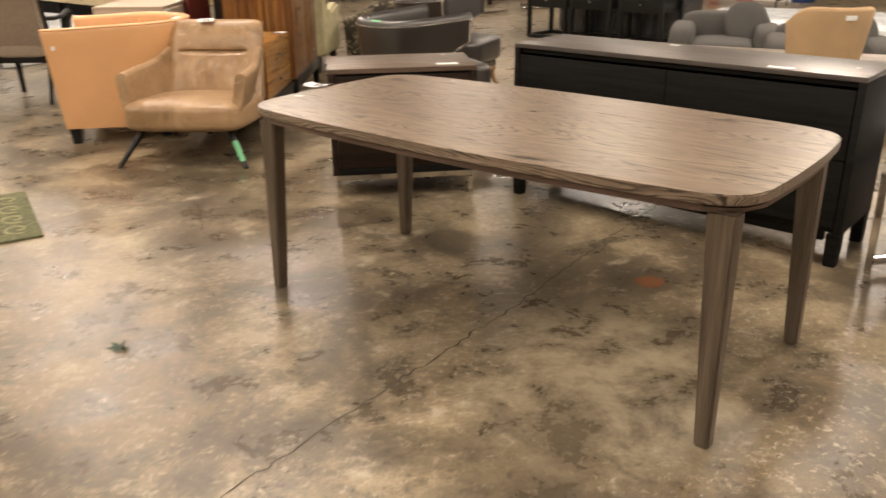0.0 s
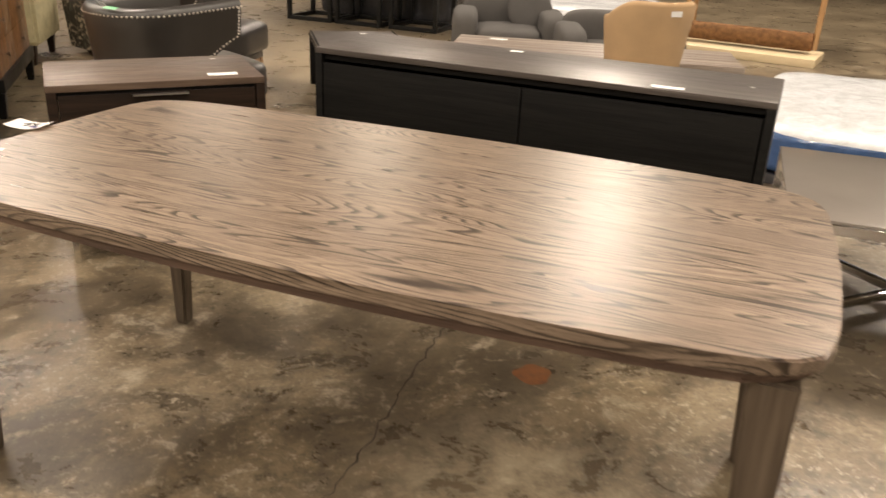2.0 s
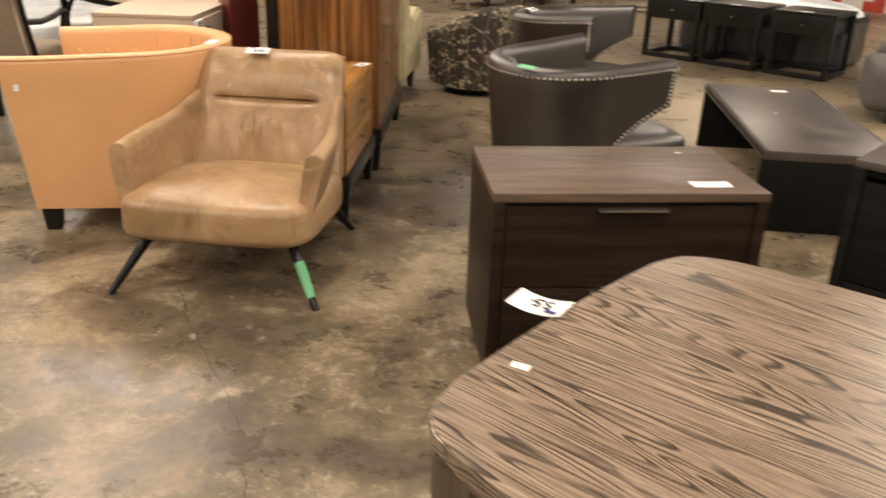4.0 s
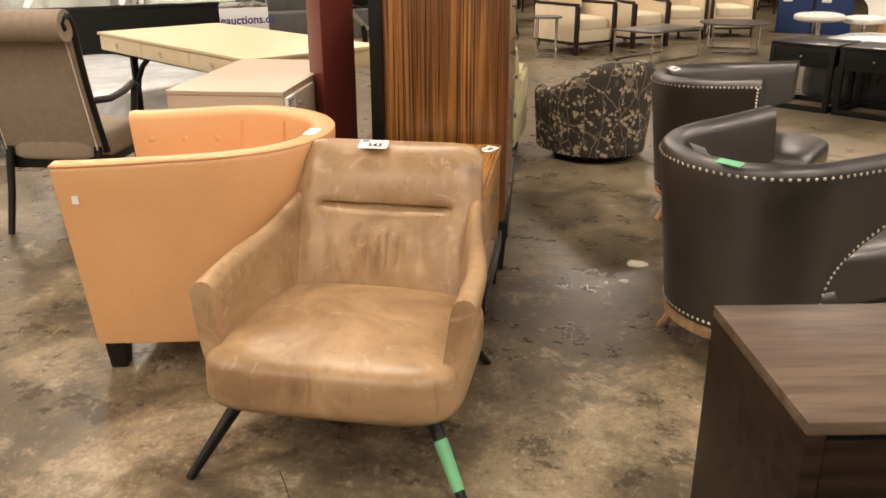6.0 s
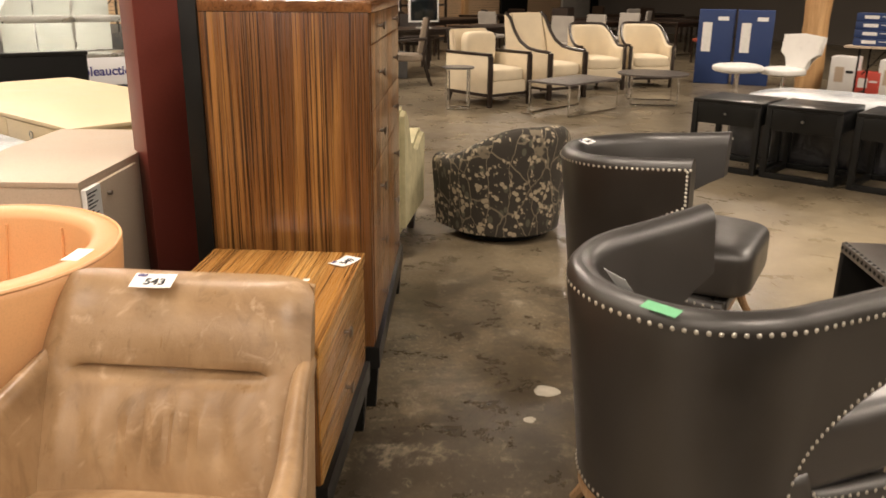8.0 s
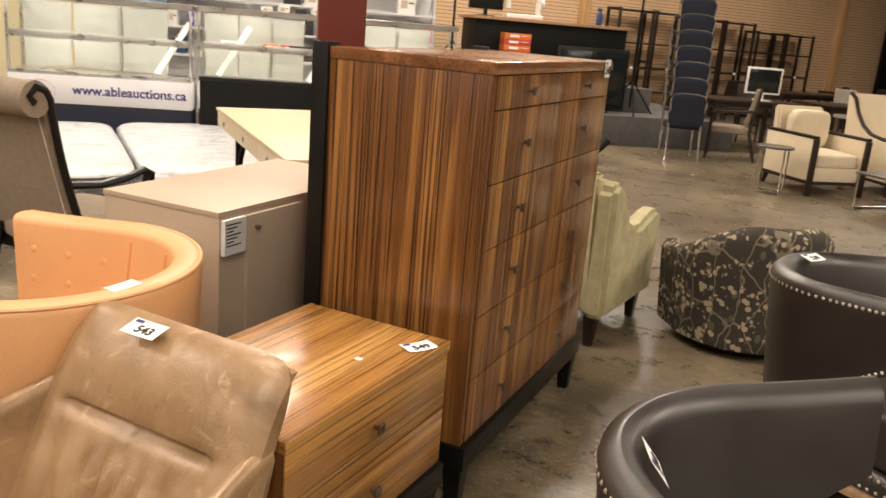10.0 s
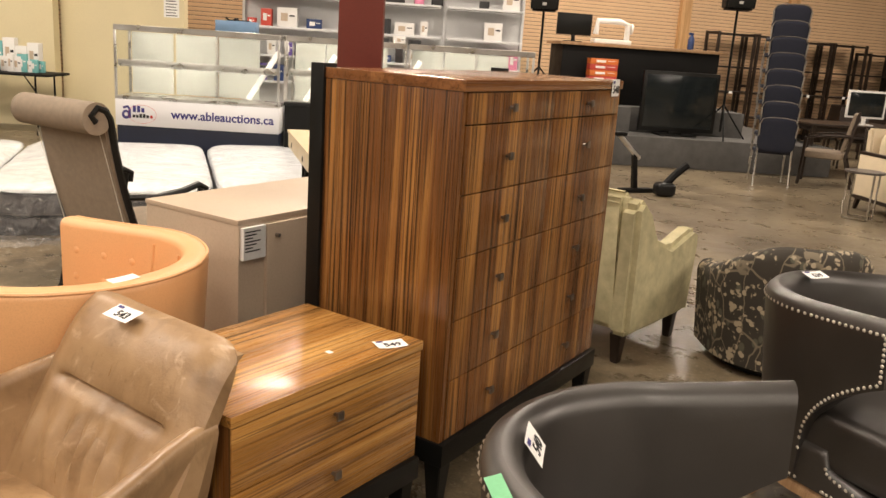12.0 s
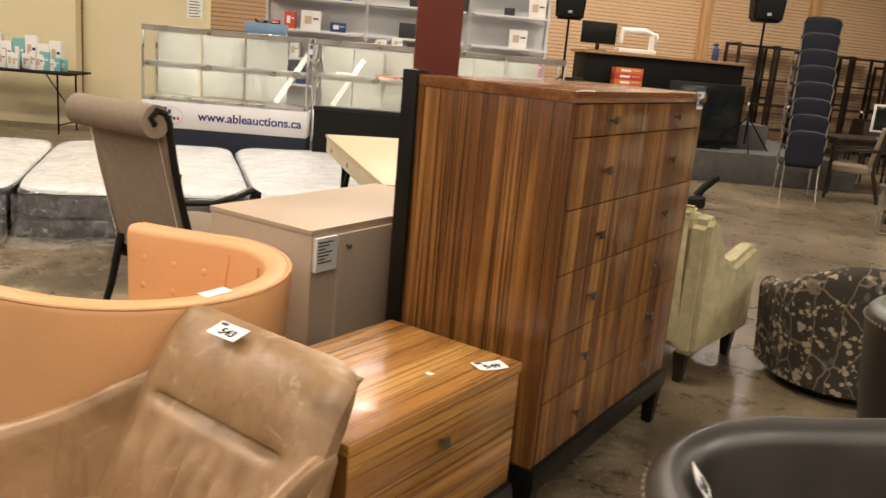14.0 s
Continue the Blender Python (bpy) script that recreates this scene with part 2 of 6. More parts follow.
def oak(name):
    """Grey-brown stained oak: growth rings cut flat, so that dark lines draw long flames along x, broken by pores."""
    m, nt, p = nodes_of(name)
    relief = noise_tex(nt, mapped(nt, (0.62, 6.4, 6.4)), 1.0, 2.5, 0.5, 0.25)
    rings = math_node(nt, "FRACT", math_node(nt, "MULTIPLY", relief, 42.0))
    line = ramp(nt, rings, ((0.0, (0.95, 0.95, 0.95)), (0.17, (0.85, 0.85, 0.85)), (0.40, (0.06, 0.06, 0.06)), (0.94, (0, 0, 0)), (1.0, (0.95, 0.95, 0.95))))
    breakup = noise_tex(nt, mapped(nt, (4.5, 26.0, 26.0)), 1.0, 3, 0.6)
    line = mix(nt, line, ramp(nt, breakup, ((0.34, (0.14, 0.14, 0.14)), (0.52, (1, 1, 1)))), 1.0, "MULTIPLY")
    streak = noise_tex(nt, mapped(nt, (3.0, 95.0, 95.0)), 1.0, 4, 0.65, 0.3)
    pores = noise_tex(nt, mapped(nt, (22.0, 420.0, 420.0)), 1.0, 2, 0.5)
    board = noise_tex(nt, mapped(nt, (0.5, 2.2, 2.2)), 1.0, 2, 0.5)
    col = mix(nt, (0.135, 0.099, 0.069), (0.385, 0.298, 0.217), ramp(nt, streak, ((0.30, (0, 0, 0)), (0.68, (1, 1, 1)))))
    col = mix(nt, col, (0.185, 0.137, 0.100), ramp(nt, board, ((0.40, (0.6, 0.6, 0.6)), (0.62, (0, 0, 0)))))
    col = mix(nt, col, (0.022, 0.014, 0.009), line)
    col = mix(nt, col, (0.060, 0.040, 0.028), ramp(nt, pores, ((0.54, (0, 0, 0)), (0.68, (0.6, 0.6, 0.6)))))
    nt.links.new(col, p.inputs["Base Color"])
    nt.links.new(ramp(nt, streak, ((0.3, (0.27,) * 3), (0.8, (0.42,) * 3))), p.inputs["Roughness"])
    bump(nt, p, line, -0.45, 0.001)
    return m


def concrete(name):
    """Sealed warehouse concrete: tan and grey clouds, dark worn patches, scuffs and a satin gloss."""
    m, nt, p = nodes_of(name)
    vec = mapped(nt, world_space=True)
    cloud = noise_tex(nt, vec, 0.75, 7, 0.66, 0.3)
    patch = noise_tex(nt, vec, 1.15, 12, 0.68, 0.35)
    blotch = noise_tex(nt, vec, 3.6, 12, 0.72, 0.25)
    scuff = noise_tex(nt, vec, 10.0, 10, 0.76, 0.5)
    fine = noise_tex(nt, vec, 70.0, 5, 0.75)
    col = ramp(nt, cloud, ((0.34, (0.105, 0.078, 0.046)), (0.46, (0.188, 0.144, 0.088)), (0.58, (0.300, 0.240, 0.155)), (0.72, (0.240, 0.196, 0.134))))
    col = mix(nt, col, (0.058, 0.045, 0.030), ramp(nt, patch, ((0.39, (0.88, 0.88, 0.88)), (0.49, (0.5, 0.5, 0.5)), (0.535, (0, 0, 0)))))
    col = mix(nt, col, (0.066, 0.053, 0.037), ramp(nt, blotch, ((0.38, (0.78, 0.78, 0.78)), (0.475, (0.3, 0.3, 0.3)), (0.51, (0, 0, 0)))))
    col = mix(nt, col, (0.430, 0.365, 0.265), ramp(nt, blotch, ((0.57, (0, 0, 0)), (0.66, (0.75, 0.75, 0.75)))))
    col = mix(nt, col, (0.390, 0.335, 0.250), ramp(nt, scuff, ((0.57, (0, 0, 0)), (0.66, (0.7, 0.7, 0.7)))))
    col = mix(nt, col, (0.045, 0.035, 0.024), ramp(nt, scuff, ((0.33, (0.75, 0.75, 0.75)), (0.42, (0, 0, 0)))))
    col = mix(nt, col, (0.085, 0.067, 0.046), ramp(nt, fine, ((0.50, (0, 0, 0)), (0.68, (0.55, 0.55, 0.55)))))
    speck = noise_tex(nt, vec, 34.0, 9, 0.74, 0.3)
    col = mix(nt, col, (0.036, 0.028, 0.019), mix(nt, ramp(nt, speck, ((0.55, (0, 0, 0)), (0.60, (0.6, 0.6, 0.6)))), ramp(nt, blotch, ((0.40, (1, 1, 1)), (0.56, (0.12, 0.12, 0.12)))), 1.0, "MULTIPLY"))
    col = mix(nt, col, (0.470, 0.405, 0.305), mix(nt, ramp(nt, speck, ((0.40, (0.8, 0.8, 0.8)), (0.44, (0, 0, 0)))), ramp(nt, patch, ((0.44, (0.05, 0.05, 0.05)), (0.60, (0.9, 0.9, 0.9)))), 1.0, "MULTIPLY"))
    # farther along y the slab turns to a smoother, darker tone
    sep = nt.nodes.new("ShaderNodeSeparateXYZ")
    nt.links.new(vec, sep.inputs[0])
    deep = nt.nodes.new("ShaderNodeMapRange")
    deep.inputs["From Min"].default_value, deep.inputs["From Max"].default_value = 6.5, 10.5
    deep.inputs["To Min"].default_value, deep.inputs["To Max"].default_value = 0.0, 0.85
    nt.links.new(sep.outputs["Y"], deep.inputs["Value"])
    far_tone = ramp(nt, cloud, ((0.32, (0.085, 0.067, 0.042)), (0.48, (0.130, 0.103, 0.066)), (0.66, (0.195, 0.157, 0.102))))
    col = mix(nt, col, far_tone, deep.outputs["Result"])
    # a pool of lamplight beside the aisle, painted in as paler slab
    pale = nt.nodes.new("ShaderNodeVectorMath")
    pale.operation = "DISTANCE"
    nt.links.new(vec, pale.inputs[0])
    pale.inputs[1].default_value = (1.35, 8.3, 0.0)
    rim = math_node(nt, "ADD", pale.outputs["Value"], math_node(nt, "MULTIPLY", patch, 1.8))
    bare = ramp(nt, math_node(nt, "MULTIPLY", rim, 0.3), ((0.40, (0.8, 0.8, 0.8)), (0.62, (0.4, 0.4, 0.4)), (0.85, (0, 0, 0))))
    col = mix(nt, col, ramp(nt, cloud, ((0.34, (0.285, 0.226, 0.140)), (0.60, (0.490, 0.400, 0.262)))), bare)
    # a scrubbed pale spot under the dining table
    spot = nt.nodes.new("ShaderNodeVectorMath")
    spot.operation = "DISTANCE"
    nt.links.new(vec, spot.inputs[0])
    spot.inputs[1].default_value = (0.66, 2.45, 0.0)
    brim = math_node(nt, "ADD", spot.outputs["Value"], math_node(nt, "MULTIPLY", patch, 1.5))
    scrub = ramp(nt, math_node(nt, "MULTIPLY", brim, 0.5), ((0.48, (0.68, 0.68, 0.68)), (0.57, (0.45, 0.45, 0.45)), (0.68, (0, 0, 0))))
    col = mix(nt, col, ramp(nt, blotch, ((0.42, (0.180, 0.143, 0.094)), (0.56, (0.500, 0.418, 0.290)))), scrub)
    # shade beside the tall chest, painted into the aisle colour with a ragged edge
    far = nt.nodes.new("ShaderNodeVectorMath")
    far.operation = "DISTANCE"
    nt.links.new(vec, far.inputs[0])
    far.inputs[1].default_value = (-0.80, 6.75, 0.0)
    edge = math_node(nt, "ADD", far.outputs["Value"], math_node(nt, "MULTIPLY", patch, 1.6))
    dark_patch = ramp(nt, math_node(nt, "MULTIPLY", edge, 0.4), ((0.42, (0.75, 0.75, 0.75)), (0.56, (0.45, 0.45, 0.45)), (0.74, (0, 0, 0))))
    col = mix(nt, col, mix(nt, col, (0.46, 0.43, 0.37), 1.0, "MULTIPLY"), dark_patch)
    nt.links.new(col, p.inputs["Base Color"])
    nt.links.new(ramp(nt, blotch, ((0.3, (0.22,) * 3), (0.5, (0.31,) * 3), (0.7, (0.46,) * 3))), p.inputs["Roughness"])
    p.inputs["Specular IOR Level"].default_value = 0.5
    bump(nt, p, scuff, 0.08, 0.003)
    return m


def floral(name):
    """Charcoal upholstery with a woven print of pale blossom on thin stems."""
    m, nt, p = nodes_of(name)
    vec = mapped(nt, (1, 1, 1))
    warp = noise_tex(nt, vec, 5.0, 2)
    bent = nt.nodes.new("ShaderNodeVectorMath")
    bent.operation = "MULTIPLY_ADD"
    nse = nt.nodes.new("ShaderNodeTexNoise")
    nse.inputs["Scale"].default_value = 7.0
    nt.links.new(vec, nse.inputs["Vector"])
    nt.links.new(nse.outputs["Color"], bent.inputs[0])
    bent.inputs[1].default_value = (0.07, 0.07, 0.07)
    nt.links.new(vec, bent.inputs[2])
    vor = nt.nodes.new("ShaderNodeTexVoronoi")
    vor.inputs["Scale"].default_value = 30.0
    nt.links.new(vec, vor.inputs["Vector"])
    clusters = noise_tex(nt, vec, 9.0, 3, 0.6)
    petals = ramp(nt, vor.outputs["Distance"], ((0.40, (1, 1, 1)), (0.50, (0, 0, 0))))
    where = ramp(nt, clusters, ((0.50, (0, 0, 0)), (0.53, (1, 1, 1))))
    sel = mix(nt, petals, where, 1.0, "MULTIPLY")
    twig = nt.nodes.new("ShaderNodeTexVoronoi")
    twig.feature = "DISTANCE_TO_EDGE"
    twig.inputs["Scale"].default_value = 9.0
    flat = nt.nodes.new("ShaderNodeMapping")
    flat.inputs["Scale"].default_value = (1, 1, 0.42)
    nt.links.new(bent.outputs[0], flat.inputs[0])
    nt.links.new(flat.outputs[0], twig.inputs["Vector"])
    stems = ramp(nt, twig.outputs["Distance"], ((0.012, (0.75, 0.75, 0.75)), (0.028, (0, 0, 0))))
    leaf = nt.nodes.new("ShaderNodeTexVoronoi")
    leaf.inputs["Scale"].default_value = 17.0
    nt.links.new(mapped(nt, (1, 1, 0.6)), leaf.inputs["Vector"])
    leaves = ramp(nt, leaf.outputs["Distance"], ((0.22, (0.7, 0.7, 0.7)), (0.30, (0, 0, 0))))
    col = mix(nt, (0.030, 0.025, 0.019), (0.052, 0.044, 0.033), warp)
    col = mix(nt, col, (0.125, 0.125, 0.088), leaves)
    col = mix(nt, col, (0.24, 0.20, 0.14), stems)
    col = mix(nt, col, (0.40, 0.335, 0.235), sel)
    nt.links.new(col, p.inputs["Base Color"])
    p.inputs["Roughness"].default_value = 0.85
    bump(nt, p, noise_tex(nt, vec, 260, 2), 0.3, 0.001)
    return m


def patina(name):
    """Pull-up leather: pale rubbed places, darker folds and fine creases."""
    m, nt, p = nodes_of(name)
    vec = mapped(nt)
    big = noise_tex(nt, vec, 4.0, 6, 0.6, 0.8)
    rub = noise_tex(nt, vec, 11.0, 6, 0.65, 1.2)
    crease = noise_tex(nt, mapped(nt, (26, 26, 9)), 1.0, 5, 0.6, 0.8)
    fine = noise_tex(nt, vec, 190.0, 3)
    col = ramp(nt, big, ((0.30, (0.190, 0.112, 0.053)), (0.50, (0.330, 0.210, 0.110)), (0.70, (0.418, 0.280, 0.156))))
    col = mix(nt, col, (0.560, 0.400, 0.260), ramp(nt, rub, ((0.58, (0, 0, 0)), (0.72, (0.7, 0.7, 0.7)))))
    col = mix(nt, col, (0.170, 0.104, 0.049), ramp(nt, crease, ((0.32, (0.4, 0.4, 0.4)), (0.44, (0, 0, 0)))))
    nt.links.new(col, p.inputs["Base Color"])
    nt.links.new(ramp(nt, rub, ((0.3, (0.27,) * 3), (0.7, (0.44,) * 3))), p.inputs["Roughness"])
    hgt = mix(nt, fine, crease, 0.65)
    bump(nt, p, hgt, 0.35, 0.004)
    return m


def film_wrap(name, tint=(0.93, 0.93, 0.92)):
    """Clear plastic film, wrinkled, over pale ticking."""
    m, nt, p = nodes_of(name)
    vec = mapped(nt)
    wr = noise_tex(nt, vec, 5.0, 6, 0.7, 1.6)
    col = ramp(nt, wr, ((0.3, tuple(c * 0.72 for c in tint)), (0.6, tint)))
    nt.links.new(col, p.inputs["Base Color"])
    p.inputs["Roughness"].default_value = 0.22
    p.inputs["Coat Weight"].default_value = 0.6
    p.inputs["Coat Roughness"].default_value = 0.1
    bump(nt, p, wr, 0.8, 0.03)
    return m


def clear_glass(name, tint=(0.95, 0.98, 0.97), rough=0.02):
    m, nt, p = nodes_of(name)
    p.inputs["Base Color"].default_value = (*tint, 1)
    p.inputs["Transmission Weight"].default_value = 1.0
    p.inputs["Roughness"].default_value = rough
    p.inputs["IOR"].default_value = 1.45
    return m


def slatted(name):
    return plain(name, (0.66, 0.45, 0.27), 0.55, vary=0.06, scale=1.0, grain=40)


CONCRETE = concrete("sealed_concrete")
OAK = oak("grey_oak")
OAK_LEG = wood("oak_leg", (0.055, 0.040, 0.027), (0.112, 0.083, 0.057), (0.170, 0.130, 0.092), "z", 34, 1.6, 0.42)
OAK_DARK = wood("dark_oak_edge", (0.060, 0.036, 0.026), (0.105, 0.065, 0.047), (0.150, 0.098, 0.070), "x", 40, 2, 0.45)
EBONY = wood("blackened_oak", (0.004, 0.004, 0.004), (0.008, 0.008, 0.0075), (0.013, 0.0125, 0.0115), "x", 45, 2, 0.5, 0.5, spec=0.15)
# dark oak for tops, lifted to grey to paint in the grazing reflection
EBONY_SHEEN = wood("blackened_oak_sheen", (0.045, 0.038, 0.034), (0.090, 0.077, 0.069), (0.140, 0.121, 0.108), "x", 42, 1.6, 0.34, 0.6)
BLACK = plain("black_lacquer", (0.006, 0.006, 0.0055), 0.35, vary=0.2, relief=0.05, spec=0.3)
BLACK_MATT = plain("matt_black", (0.0045, 0.0042, 0.004), 0.6, vary=0.2, spec=0.18)
# two walnut tones: near-black for sides and drawers, paler brown for the top
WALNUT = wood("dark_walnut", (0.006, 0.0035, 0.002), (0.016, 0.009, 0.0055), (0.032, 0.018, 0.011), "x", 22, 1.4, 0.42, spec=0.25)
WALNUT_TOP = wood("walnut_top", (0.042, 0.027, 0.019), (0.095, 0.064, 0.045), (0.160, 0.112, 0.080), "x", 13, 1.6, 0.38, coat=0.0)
ZEBRA = zebrano("zebrano_upright", (0.024, 0.009, 0.003), (0.190, 0.076, 0.021), (0.450, 0.215, 0.060), "z", 15.0, 95.0, 0.28, 0.25, 0.88)
ZEBRA_FLAT = zebrano("zebrano_lying", (0.080, 0.030, 0.007), (0.430, 0.205, 0.050), (0.620, 0.345, 0.105), "y", 15.0, 95.0, 0.27, 0.3, 0.75)
ZEBRA_TOP = zebrano("zebrano_top", (0.080, 0.032, 0.012), (0.230, 0.095, 0.034), (0.330, 0.150, 0.056), "y", 10.0, 90.0, 0.22, 0.35, 0.55)
TAN = patina("tan_leather")
ORANGE = plain("apricot_leather", (0.690, 0.385, 0.180), 0.42, vary=0.07, scale=3, grain=200, relief=0.12)
CHARCOAL = plain("charcoal_leather", (0.0285, 0.0248, 0.0218), 0.38, vary=0.22, scale=5, grain=220, relief=0.16, spec=0.95, coat=0.0)
BLOND = wood("blond_ash", (0.255, 0.145, 0.070), (0.370, 0.225, 0.115), (0.460, 0.300, 0.165), "z", 40, 2, 0.42)
BRASS_STUD = plain("nickel_stud", (0.78, 0.74, 0.66), 0.38, 0.75, relief=0)
CHROME = plain("chrome", (0.72, 0.71, 0.69), 0.10, 1.0, vary=0.05, relief=0)
STEEL = plain("brushed_steel", (0.55, 0.54, 0.52), 0.3, 1.0, vary=0.08, relief=0.05)
PEWTER = plain("dark_pewter", (0.30, 0.27, 0.24), 0.34, 1.0, vary=0.15, relief=0.05)
FLORAL = floral("blossom_cloth")
SAGE = plain("sage_damask", (0.470, 0.425, 0.255), 0.8, vary=0.2, scale=16, grain=240, relief=0.3)
PAPER = plain("paper", (0.82, 0.82, 0.80), 0.7, vary=0.03, relief=0)
INK = plain("ink", (0.015, 0.015, 0.017), 0.6, relief=0)
GREEN_TAPE = plain("green_tape", (0.16, 0.46, 0.24), 0.6, vary=0.08)
RED_STEEL = plain("oxide_red_paint", (0.180, 0.038, 0.027), 0.42, vary=0.12, scale=2)
GREIGE = plain("greige_laminate", (0.500, 0.400, 0.300), 0.5, vary=0.04, relief=0.05)
CREAM_WOOD = plain("cream_lacquer", (0.660, 0.540, 0.340), 0.4, vary=0.06, relief=0.05)
CREAM = plain("cream_cloth", (0.660, 0.560, 0.400), 0.75, vary=0.06, grain=200, relief=0.2)
ESPRESSO = plain("espresso_wood", (0.020, 0.012, 0.008), 0.35, vary=0.2, relief=0.05)
TAUPE = plain("taupe_linen", (0.270, 0.215, 0.160), 0.85, vary=0.12, scale=30, grain=320, relief=0.4)
GREYCLOTH = plain("grey_felt", (0.090, 0.085, 0.080), 0.9, vary=0.12, grain=260, relief=0.35)
WRAP = film_wrap("mattress_wrap", (0.90, 0.94, 0.97))
WRAP_BLUE = film_wrap("blue_ticking_wrap", (0.05, 0.11, 0.26))
WRAP_DARK = film_wrap("black_ticking_and_shade", (0.045, 0.045, 0.05))
GLASS = clear_glass("clear_glass")
GREY_GLASS = plain("smoked_glass_top", (0.240, 0.215, 0.190), 0.06, vary=0.05, relief=0, coat=0.6)
BEIGE_WALL = plain("beige_wall_paint", (0.700, 0.620, 0.400), 0.75, vary=0.04, scale=1.2, grain=60)
# the same beige with shade put into its colour; no wall uses it
BEIGE_WALL_SHADED = plain("shaded_beige_paint", (0.560, 0.485, 0.290), 0.75, vary=0.04, scale=1.2, grain=60)
SLAT = slatted("slatwall_maple")
PINE = wood("pine_post", (0.40, 0.22, 0.09), (0.55, 0.32, 0.14), (0.66, 0.42, 0.20), "z", 20, 1.2, 0.5)
WHITE_METAL = plain("white_shelf_metal", (0.68, 0.69, 0.70), 0.35, vary=0.04, relief=0.03)
DARK_WALL = plain("dark_wall_paint", (0.10, 0.085, 0.07), 0.8, vary=0.1, scale=0.8)
# unseen ceiling; its dark colour is chosen to hold down bounce and reflections
CEIL = plain("ceiling_board", (0.06, 0.055, 0.05), 0.85, vary=0.06, scale=0.7)
NAVY = plain("navy_cloth", (0.006, 0.008, 0.019), 0.85, vary=0.15, grain=300, relief=0.3)
CARPET = plain("stage_carpet", (0.080, 0.078, 0.075), 0.95, vary=0.2, scale=10, grain=400, relief=0.5)
SCREEN = plain("dark_screen", (0.010, 0.013, 0.014), 0.12, vary=0.05, relief=0)
BLUE_INK = plain("blue_print", (0.035, 0.030, 0.180), 0.5, relief=0)
RED_INK = plain("red_print", (0.55, 0.03, 0.03), 0.5, relief=0)
WHITE_PLASTIC = plain("white_plastic", (0.78, 0.77, 0.74), 0.3, vary=0.03, relief=0.02)
RUST = plain("rust_mark", (0.14, 0.055, 0.018), 0.5, vary=0.3, scale=40)


# ---------------------------------------------------------------- the hall
AX = Matrix.Rotation(radians(40), 4, "Z")


def hall(u, n, z=0.0, turn=0.0):
    """A pose in the building's own axes: u along the back wall, n towards it."""
    return AX @ pose(u, n, z, 0, 0, turn)


def structure(name, bm, material, label, m=None):
    return tagged(part(name, bm, material, None, "", m), label, "", "", "structure")


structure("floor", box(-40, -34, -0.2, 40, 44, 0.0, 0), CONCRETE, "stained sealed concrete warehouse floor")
# added out of view to close the hall and limit bounced light
structure("ceiling", box(-40, -34, CEILING, 40, 44, CEILING + 0.2, 0), CEIL, "unseen ceiling high above the hall, kept dark to cut bounced light")
structure("wall_south", box(-24, -16.25, 0, 40, -16, CEILING, 0), BEIGE_WALL, "plain beige wall", AX)
structure("wall_east", box(24, -16, 0, 24.25, 28, CEILING, 0), DARK_WALL, "plain dark painted wall", AX)
structure("wall_west", box(-22, -16, 0, -21.75, 15.7, CEILING, 0), BEIGE_WALL, "plain beige wall", AX)
structure("wall_northwest", box(-21.75, 15.7, 0, -2.055, 15.9, CEILING, 0), BEIGE_WALL, "beige painted wall behind the folding table", AX)


def ceiling_lamp(m):
    t = thing("ceiling_light", m, "long white fluorescent ceiling light fitting", "ceiling light", "ceiling lights")
    part("housing", box(-1.2, -0.16, 0.02, 1.2, 0.16, 0.12, 0.01), WHITE_METAL, t)
    return t


lamp_proto = None
for i, u in enumerate((-8.5, -3.0, 2.5, 8.0, 13.5)):
    for j, n in enumerate((-4.0, 1.4, 6.7, 11.9, 17.1)):
        m = hall(*{(3, 2): (10.9, 5.4), (3, 3): (6.3, 13.8)}.get((i, j), (u, n)), CEILING - 0.13)
        if lamp_proto is None:
            lamp_proto = ceiling_lamp(m)
        else:
            copy_thing(lamp_proto, m)
        light = bpy.data.lights.new("ceiling_lamp", "AREA")
        light.shape, light.size, light.size_y = "RECTANGLE", 2.3, 0.28
        light.energy, light.color = LAMP_WATTS, LAMP_COLOUR
        lo = new("ceiling_lamp", light)
        lo.matrix_basis = m @ pose(0, 0, 0.0)


# ---------------------------------------------------------------- small shared pieces
def letters(words, size, material, parent, m, name="lettering", align="CENTER", squeeze=1.0):
    cu = bpy.data.curves.new("words", "FONT")
    cu.body, cu.size, cu.align_x, cu.align_y = words, size, align, "CENTER"
    cu.extrude = 0.0004
    cu.offset = size * 0.022
    tmp = bpy.data.objects.new("words", cu)
    me = bpy.data.meshes.new_from_object(tmp)
    bpy.data.objects.remove(tmp)
    me.materials.append(material)
    ob = new(name, me)
    ob.parent = parent
    ob.matrix_basis = m @ Matrix.Diagonal((squeeze, 1, 1, 1))
    return ob


